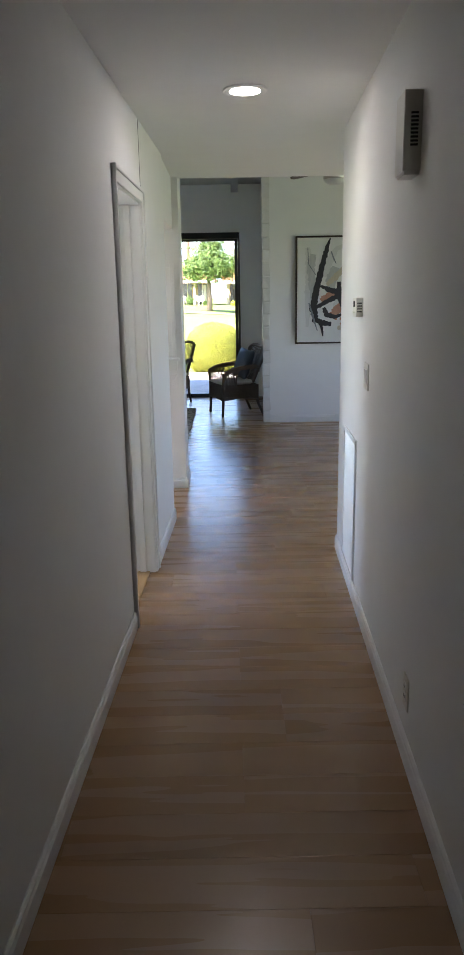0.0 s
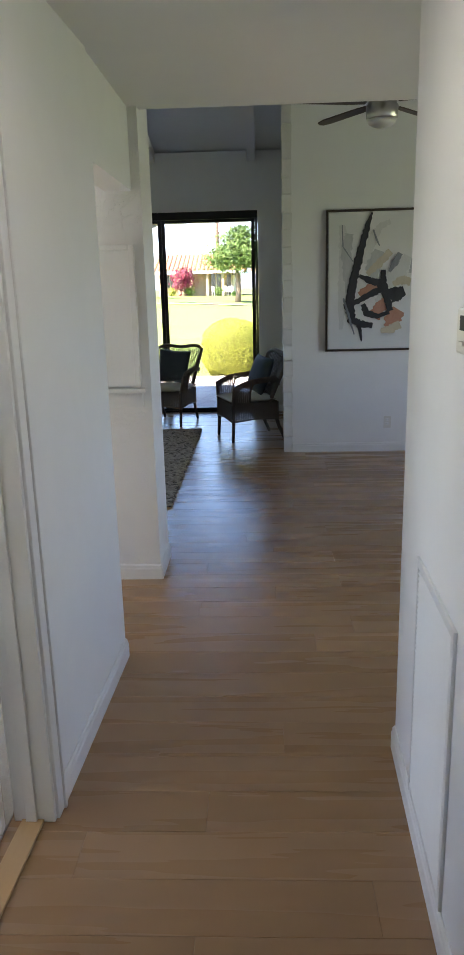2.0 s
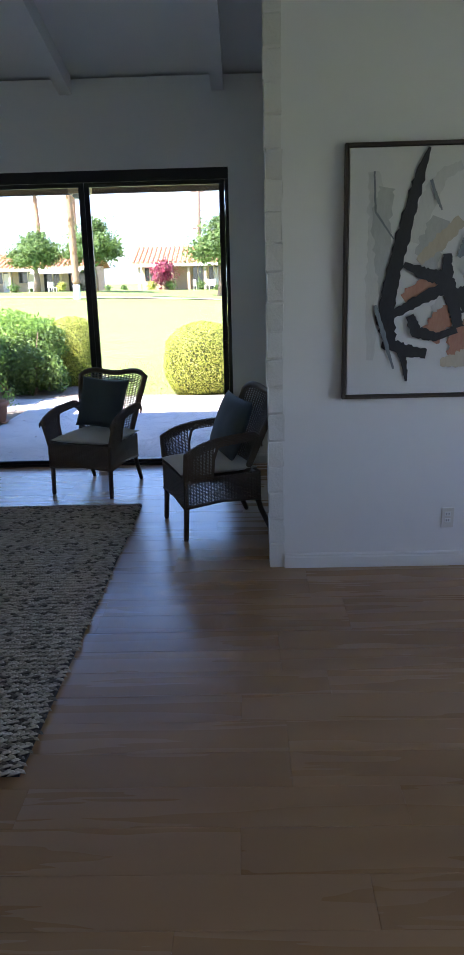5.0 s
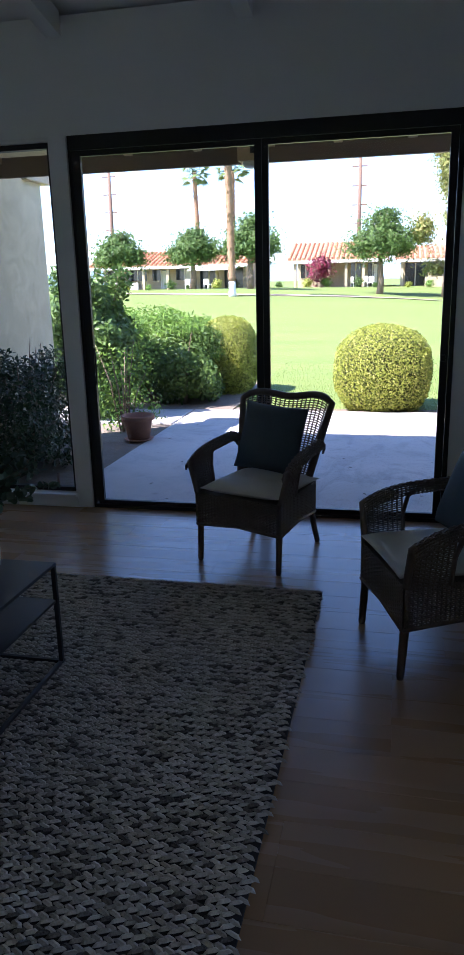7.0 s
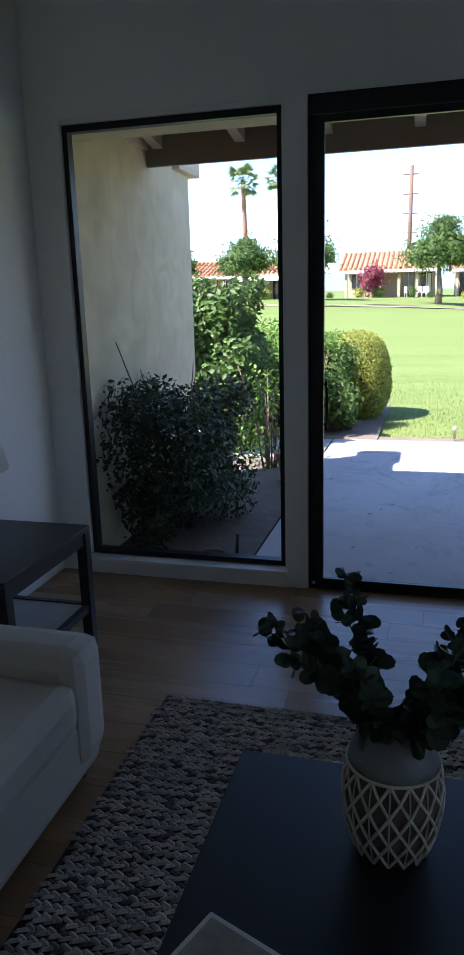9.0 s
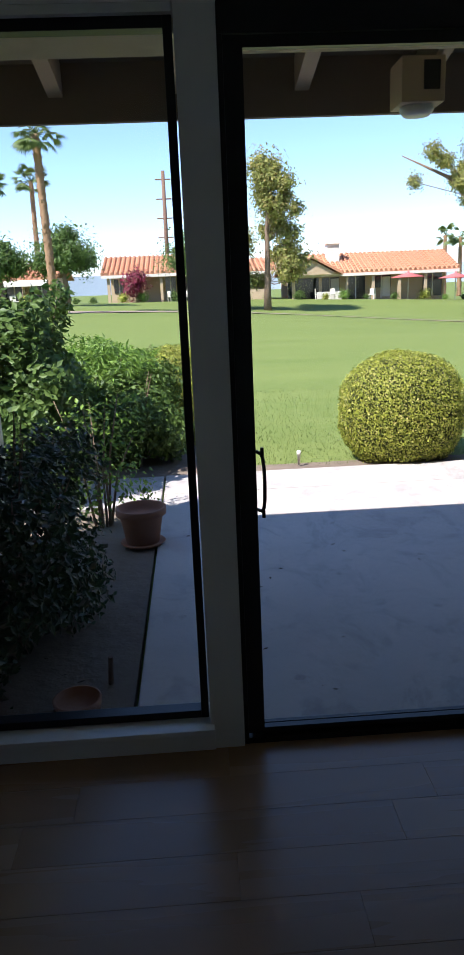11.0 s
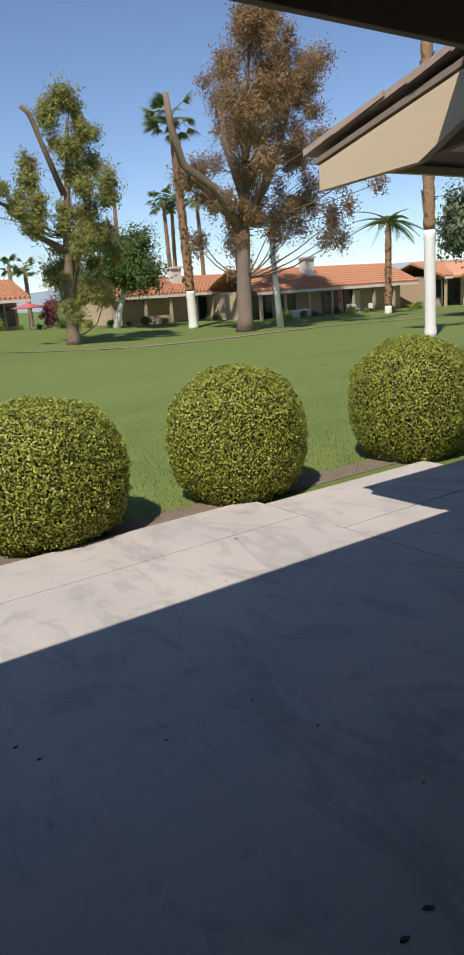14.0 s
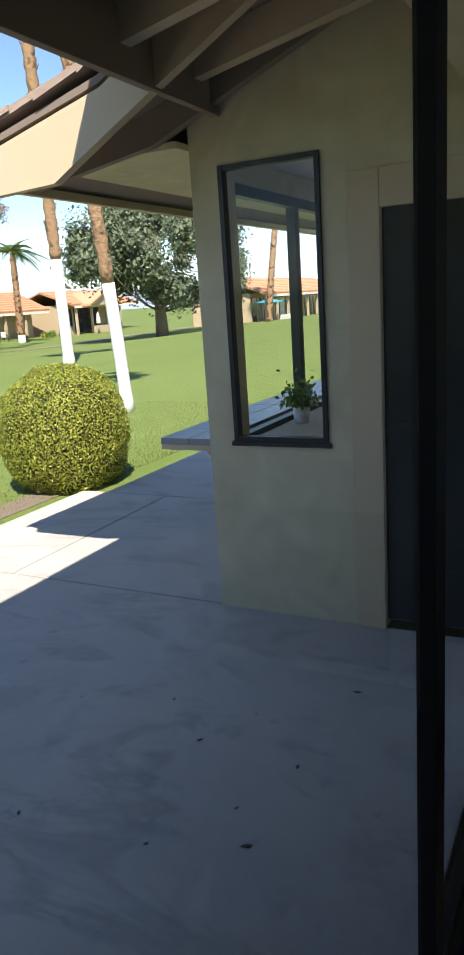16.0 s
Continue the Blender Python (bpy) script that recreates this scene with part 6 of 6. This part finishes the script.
def palm(name, label, x, y, h, r0, r1, seed, lean=(0, 0), white=0.0, big=1.0, feather=False, fronds=34, skirt=True):
    t = thing(name, pose(x, y, land(x, y) - 0.05), label, "palm tree", "palms on the golf course")
    rng = random.Random(seed)
    def axis(z):
        f = z / h
        return Vector((lean[0] * f ** 1.3, lean[1] * f ** 1.3, z))
    def run(nm, z0, z1, mat, ragged):
        bm = bmesh.new()
        n = max(3, int((z1 - z0) / 0.22))
        pts = [axis(z0 + (z1 - z0) * k / n) for k in range(n + 1)]
        rr = [(r0 + (r1 - r0) * p.z / h) * (1 + (0.14 if k % 2 else -0.06) * ragged) * (1.12 if p.z < 0.25 else 1) for k, p in enumerate(pts)]
        rod(bm, pts, rr, 10)
        if ragged > 0.5:
            for k in range(int((z1 - z0) * 16)):
                z, a = rng.uniform(z0, z1), rng.uniform(0, 6.28)
                r = r0 + (r1 - r0) * z / h
                c = axis(z) + Vector((math.cos(a) * r, math.sin(a) * r, 0))
                u = Vector((-math.sin(a), math.cos(a), 0)) * r * 0.35
                o = Vector((math.cos(a), math.sin(a), 0.5)) * r * 0.5
                bm.faces.new([bm.verts.new(v) for v in (c - u, c + u, c + o + u * 0.3 + Vector((0, 0, 0.12)), c + o - u * 0.3 + Vector((0, 0, 0.12)))])
        part(nm, bm, mat, t)
    if white:
        run("limewashed_base", 0.0, white, LIMEWASH, 0.12)
    run("trunk", white, h, PALMBARK, 1.0)
    for k in range(fronds):
        a, el = rng.uniform(0, 360), rng.uniform(-40, 65) if not feather else rng.uniform(0, 75)
        o = new("frond", rng.choice(FEATHER if feather else FAN))
        o.parent = t
        s = big * rng.uniform(0.8, 1.1)
        o.matrix_basis = Matrix.Translation(axis(h)) @ pose(0, 0, 0, rng.uniform(-25, 25), -el, a) @ Matrix.Diagonal((s, s, s, 1))
    return t


palm("fan_palm", "very tall fan palm with a ragged brown trunk", 32.4, 66, 16.7, 0.40, 0.27, 90, (-0.6, 0), 3.2, 1.35)
palm("fan_palm", "tall fan palm with a limewashed lower trunk", 17.0, 27.5, 13.5, 0.185, 0.17, 91, (-0.3, 0), 3.4, 1.0)
palm("fan_palm", "fan palm with a limewashed lower trunk beside the lawn", 7.87, 18.9, 9.5, 0.105, 0.095, 92, (-0.9, 0.3), 2.15, 0.8)
palm("fan_palm", "tall fan palm with a whitewashed foot", -9.7, 50, 9.0, 0.20, 0.19, 93, (-0.15, 0), 0.9, 0.85)
palm("fan_palm", "slender distant fan palm above the roofs", -19.6, 80, 10.9, 0.26, 0.18, 94, (-0.3, 0), 0, 0.95)
palm("fan_palm", "slender distant fan palm above the roofs", -16.2, 80, 10.9, 0.26, 0.18, 95, (0.1, 0), 0, 0.95)
palm("fan_palm", "slender distant fan palm above the roofs", 48.1, 95, 14.6, 0.30, 0.2, 96, (-0.3, 0), 0, 1.2)
palm("fan_palm", "slender distant fan palm above the roofs", 49.9, 97, 14.4, 0.30, 0.2, 97, (0.3, 0), 0, 1.1)
palm("fan_palm", "slender distant fan palm above the roofs", 53.2, 95, 15.3, 0.30, 0.2, 98, (-0.4, 0), 0, 1.25)
palm("fan_palm", "short distant fan palm behind the houses", 32.2, 110, 8.0, 0.3, 0.22, 99, (0, 0), 0, 1.0, fronds=26)
palm("fan_palm", "short distant fan palm behind the houses", 34.3, 110, 7.8, 0.3, 0.22, 100, (0, 0), 0, 1.0, fronds=26)
palm("feather_palm", "queen palm with drooping feather fronds", 50.9, 60.5, 8.2, 0.36, 0.26, 101, (0.2, 0), 0.8, 0.8, True, 26)
palm("fan_palm", "leaning palm trunk beyond the kitchen window", 62.0, 40, 11.0, 0.3, 0.25, 102, (3.4, 0), 0, 1.1)

# ---- far houses ----
def house(x0, x1, y, base, eave, ridge, seed, label, chimney=None, bays=5, gable=None, awning=False):
    t = thing("bungalow", pose(0, 0, 0), label, "house", "bungalows along the fairway")
    rng = random.Random(seed)
    d = 9.0
    boxpart("wall", HOUSEWALL, t, (x0 + 0.4, y + 1.8, base - 0.6, x1 - 0.4, y + d, eave))
    bm = bmesh.new()
    prism(bm, [(y - 0.3, eave - 0.12), (y + d / 2, ridge), (y + d + 0.4, eave - 0.1), (y + d + 0.4, eave - 0.22), (y + d / 2, ridge - 0.14), (y - 0.3, eave - 0.26)], "x", x0 - 0.2, x1 + 0.2)
    roof = part("roof", bm, ROOFTILE, t)
    n = int((x1 - x0) / 0.42)
    bm = bmesh.new()
    slope = math.atan2(ridge - eave + 0.12, d / 2 + 0.3)
    run = math.hypot(d / 2 + 0.3, ridge - eave + 0.12)
    for k in range(n + 1):
        x = x0 - 0.1 + (x1 - x0 + 0.2) * k / n
        rows = 9
        for j in range(rows):
            f0, f1 = j / rows, (j + 1.12) / rows
            a = Vector((x, y - 0.34 + (d / 2 + 0.3) * f0, eave - 0.06 + (ridge - eave + 0.12) * f0 + rng.uniform(0, 0.03)))
            b = Vector((x + rng.uniform(-0.02, 0.02), y - 0.34 + (d / 2 + 0.3) * min(1, f1), eave - 0.10 + (ridge - eave + 0.12) * min(1, f1)))
            rod(bm, [a, b], [0.14, 0.11], 5, True)
    tl = part("barrel_tile", bm, ROOFTILE, roof)
    tagged(tl, kind="stuff")
    boxpart("fascia", HOUSEWHITE, t, (x0 - 0.15, y - 0.34, eave - 0.45, x1 + 0.15, y - 0.26, eave - 0.2))
    w = (x1 - x0 - 0.8) / bays
    for k in range(bays):
        a = x0 + 0.4 + w * k
        if rng.random() < 0.8:
            wn_ = boxpart("window", HOUSEDARK, t, (a + 0.3, y + 1.74, base + rng.choice((0.0, 0.0, 0.9)), a + w - 0.3, y + 1.79, eave - 0.5))
            boxpart("mullion", HOUSEWHITE, wn_, (a + w / 2 - 0.05, y + 1.70, base, a + w / 2 + 0.05, y + 1.75, eave - 0.5))
            if rng.random() < 0.4:
                boxpart("blind", HOUSEWHITE, wn_, (a + w / 2 + 0.1, y + 1.69, base + 0.1, a + w - 0.35, y + 1.735, eave - 0.6))
        boxpart("post", HOUSEWALL, t, (a - 0.12, y - 0.1, base - 0.5, a + 0.12, y + 0.14, eave - 0.3))
    boxpart("low_wall", HOUSEWALL if seed % 2 else HOUSEWHITE, t, (x0 + w, y - 0.6, base - 0.6, x0 + 2 * w, y - 0.4, base + 0.75))
    if chimney:
        c = boxpart("chimney", HOUSEWHITE, t, (chimney - 0.55, y + 2.2, eave - 0.2, chimney + 0.55, y + 3.3, ridge + 0.75))
        boxpart("chimney_cap", HOUSEWHITE, c, (chimney - 0.7, y + 2.05, ridge + 0.75, chimney + 0.7, y + 3.45, ridge + 0.95))
    if gable:
        g0, g1 = gable
        bm = bmesh.new()
        gm = (g0 + g1) / 2
        prism(bm, [(g0, eave - 0.25), (gm, eave + 1.0), (g1, eave - 0.25)], "y", y - 1.2, y + 3)
        part("gable_wall", bm, HOUSEWALL, t)
        bm = bmesh.new()
        prism(bm, [(g0 - 0.4, eave - 0.32), (gm, eave + 1.12), (g1 + 0.4, eave - 0.32), (g1 + 0.4, eave - 0.12), (gm, eave + 1.32), (g0 - 0.4, eave - 0.12)], "y", y - 1.5, y + 3)
        part("gable_roof", bm, ROOFTILE, t)
        boxpart("window", HOUSEDARK, t, (g0 + 0.5, y + 1.5, base + 0.1, g1 - 0.5, y + 1.72, eave - 0.5))
    if awning:
        bm = bmesh.new()
        prism(bm, [(y - 2.2, eave - 0.75), (y, eave - 0.3), (y, eave - 0.2), (y - 2.2, eave - 0.65)], "x", x1 - 5, x1 - 0.6)
        part("awning", bm, HOUSEWHITE, t)
    return t


house(6.3, 21.2, 75, 0.40, 2.85, 4.5, 200, "long tan bungalow with an orange clay tile roof and chimney", 10.65, 6, (5.9, 10.4))
house(-9.8, -1.4, 75, 0.85, 3.45, 4.95, 201, "tan bungalow with a clay tile roof beside a flowering shrub", None, 5)
house(-0.4, 5.2, 76, 0.85, 3.35, 4.4, 207, "small end of a tan bungalow with a hipped tile roof", None, 2)
house(-29.0, -13.9, 75, 0.95, 3.35, 4.6, 202, "low pale bungalow with a tile roof and white awning", None, 6, None, True)
house(29.6, 44.6, 75, -0.4, 2.45, 4.05, 203, "tan bungalow with a clay tile roof half behind a tree", 38.0, 5)
house(40.3, 62.3, 67, -0.75, 2.05, 4.1, 204, "wide tan bungalow with a tile roof and shaded porch", 49.0, 7, None)
house(64.0, 76.0, 64.5, -0.9, 2.4, 3.9, 205, "pale bungalow with a gabled tile roof", None, 4, (65.5, 71.0))
house(70.0, 96.0, 44, -1.0, 2.2, 3.9, 206, "long bungalow with a clay tile roof beyond the trees", None, 8)

for x, r, h, m, lab in ((-7.1, 1.35, 2.7, FLOWER, "dark red flowering bougainvillea by the bungalow"), (22.4, 1.0, 2.6, FLOWER, "magenta bougainvillea against the bungalow")):
    t = thing("bougainvillea", pose(x, 73.2, land(x, 73.2)), lab, "shrub")
    me = crown([(0, 0, h * 0.5, r, h * 0.5), (0.3, 0, h * 0.75, r * 0.8, h * 0.3)], 2500, 0.11, int(x + 300))
    me.materials.append(m)
    new("crown", me).parent = t
rngh = random.Random(77)
HEDGE = []
for k in range(44):
    x = -27 + 2.1 * k + rngh.uniform(-0.5, 0.5)
    y = (73.2 if x < 42 else 65.6) + rngh.uniform(-0.8, 0.3)
    r = rngh.uniform(0.35, 0.7)
    t = thing("garden_bush", pose(x, y, land(x, y) - 0.05), "small rounded garden bush in front of a bungalow", "bush", "small bushes by the bungalows")
    if len(HEDGE) < 4:
        me = crown([(0, 0, 0.55, 0.75, 0.6)], 700, 0.09, 400 + k)
        me.materials.append((TREELEAF, BOXLEAF, OLEANDER, TREELEAF)[len(HEDGE)])
        HEDGE.append(me)
    o = new("crown", HEDGE[k % len(HEDGE)])
    o.parent = t
    o.scale = (r * 1.3, r * 1.3, r * 1.3)
UMB = {"red": surface("red_canvas", (0.42, 0.08, 0.08), (0.52, 0.14, 0.13), 0.8), "white": HOUSEWHITE, "teal": surface("teal_canvas", (0.03, 0.25, 0.30), (0.05, 0.32, 0.38), 0.8)}
for x, y, r, col, shut in ((16.3, 73.0, 1.5, "red", False), (20.5, 73.2, 1.5, "red", False), (49.3, 65.4, 0.3, "red", True), (66.3, 63.0, 0.3, "white", True), (68.0, 42.5, 1.6, "teal", False)):
    z = land(x, y)
    t = thing("patio_umbrella", pose(x, y, z), ("closed " if shut else "open ") + col + " patio umbrella by a bungalow", "umbrella", "patio umbrellas")
    bm = bmesh.new()
    rod(bm, [(0, 0, 0), (0, 0, 2.3)], 0.035, 8)
    part("pole", bm, HOUSEWHITE, t)
    bm = bmesh.new()
    lathe(bm, [(0.02, 2.42), (0.14, 2.2), (r, 1.2 if shut else 1.85), (r - 0.02, 1.18 if shut else 1.80), (0.1, 2.1)], 10)
    part("canopy", bm, UMB[col], t)
rngf = random.Random(78)
for k in range(16):
    x = rngf.choice((-18, -3.5, 9, 12, 48, 51, 55)) + rngf.uniform(-1.6, 1.6)
    y = 73.4 if x < 42 else 65.6
    t = thing("patio_chair", pose(x, y, land(x, y), 0, 0, rngf.uniform(0, 360)), "small pale patio chair outside a bungalow", "chair", "patio chairs by the bungalows")
    boxpart("seat", HOUSEWHITE, t, (-0.25, -0.25, 0.38, 0.25, 0.25, 0.44))
    boxpart("backrest", HOUSEWHITE, t, (-0.25, 0.2, 0.44, 0.25, 0.25, 0.9))
    for a in (-0.22, 0.22):
        for b in (-0.22, 0.22):
            boxpart("leg", HOUSEWHITE, t, (a - 0.02, b - 0.02, 0, a + 0.02, b + 0.02, 0.39))
for x, y, h, arms in ((-32.6, 90, 13.2, 4), (-4.6, 90, 13.0, 4), (35.7, 85, 13.9, 0)):
    t = thing("utility_pole", pose(x, y, land(x, y) - 0.1), "dark timber utility pole" + (" with short crossarms" if arms else ""), "pole", "utility poles")
    bm = bmesh.new()
    rod(bm, [(0, 0, 0), (0.05, 0, h)], [0.26, 0.18], 10)
    part("pole", bm, POLEWOOD, t)
    for k in range(arms):
        boxpart("crossarm", POLEWOOD, t, (-0.8, -0.06, h - 0.9 - 1.9 * k, 0.8, 0.06, h - 0.78 - 1.9 * k))

# low hills on the horizon, distance haze painted into their pale blue
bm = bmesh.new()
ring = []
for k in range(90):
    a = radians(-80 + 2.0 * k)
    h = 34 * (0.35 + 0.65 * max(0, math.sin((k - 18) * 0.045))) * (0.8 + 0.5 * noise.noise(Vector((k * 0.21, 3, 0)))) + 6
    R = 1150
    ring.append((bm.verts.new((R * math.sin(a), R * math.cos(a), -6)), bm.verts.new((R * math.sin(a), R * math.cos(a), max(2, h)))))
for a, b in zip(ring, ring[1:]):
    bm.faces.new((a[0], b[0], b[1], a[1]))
HAZE = surface("haze_coloured_hills", (0.34, 0.40, 0.50), (0.40, 0.46, 0.55), 1.0, 0.01, 0.1, 0.0)
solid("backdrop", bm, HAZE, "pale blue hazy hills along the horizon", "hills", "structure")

# ---- plank floor, laid last ----
floor_slab = boxes("floor", SUBFLOOR, "oak-look vinyl plank floor in warm brown", "floor", (-3.97, -2.4, -0.12, 4.32, 12.03, -0.006))
rngp = random.Random(4)
def plank_mesh(length, width):
    bm = bmesh.new()
    box(bm, 0.0002, 0.0002, -0.008, length - 0.0002, width - 0.0002, 0.0)
    top = [e for e in bm.edges if all(v.co.z > -0.001 for v in e.verts)]
    bmesh.ops.bevel(bm, geom=top, offset=0.0007, segments=1, affect="EDGES")
    return mesh_of("plank", bm, PLANK)
PW, PL = 0.182, 1.22
full = plank_mesh(PL, PW)
cuts = {}
def lay(x0, x1, y0, y1, tight=True):
    n = 0
    y = y0
    r = 0
    while y < y1 - 0.01:
        w = min(PW, y1 - y)
        x = x0 - rngp.choice((0.0, 0.31, 0.47, 0.66, 0.83, 1.0))
        while x < x1:
            a, b = max(x, x0), min(x + PL, x1)
            if b - a > 0.02:
                key = (round(b - a, 2), round(w, 3))
                if key == (PL, PW):
                    me = full
                else:
                    if key not in cuts:
                        cuts[key] = plank_mesh(*key)
                    me = cuts[key]
                o = new("plank", me)
                o.parent = floor_slab
                o.location = (a, y, 0)
                n += 1
            x += PL
        y += PW
        r += 1
    return n
lay(-0.80, 0.72, -2.2, 4.734)
lay(-3.85, 4.2, 4.734, 12.02)
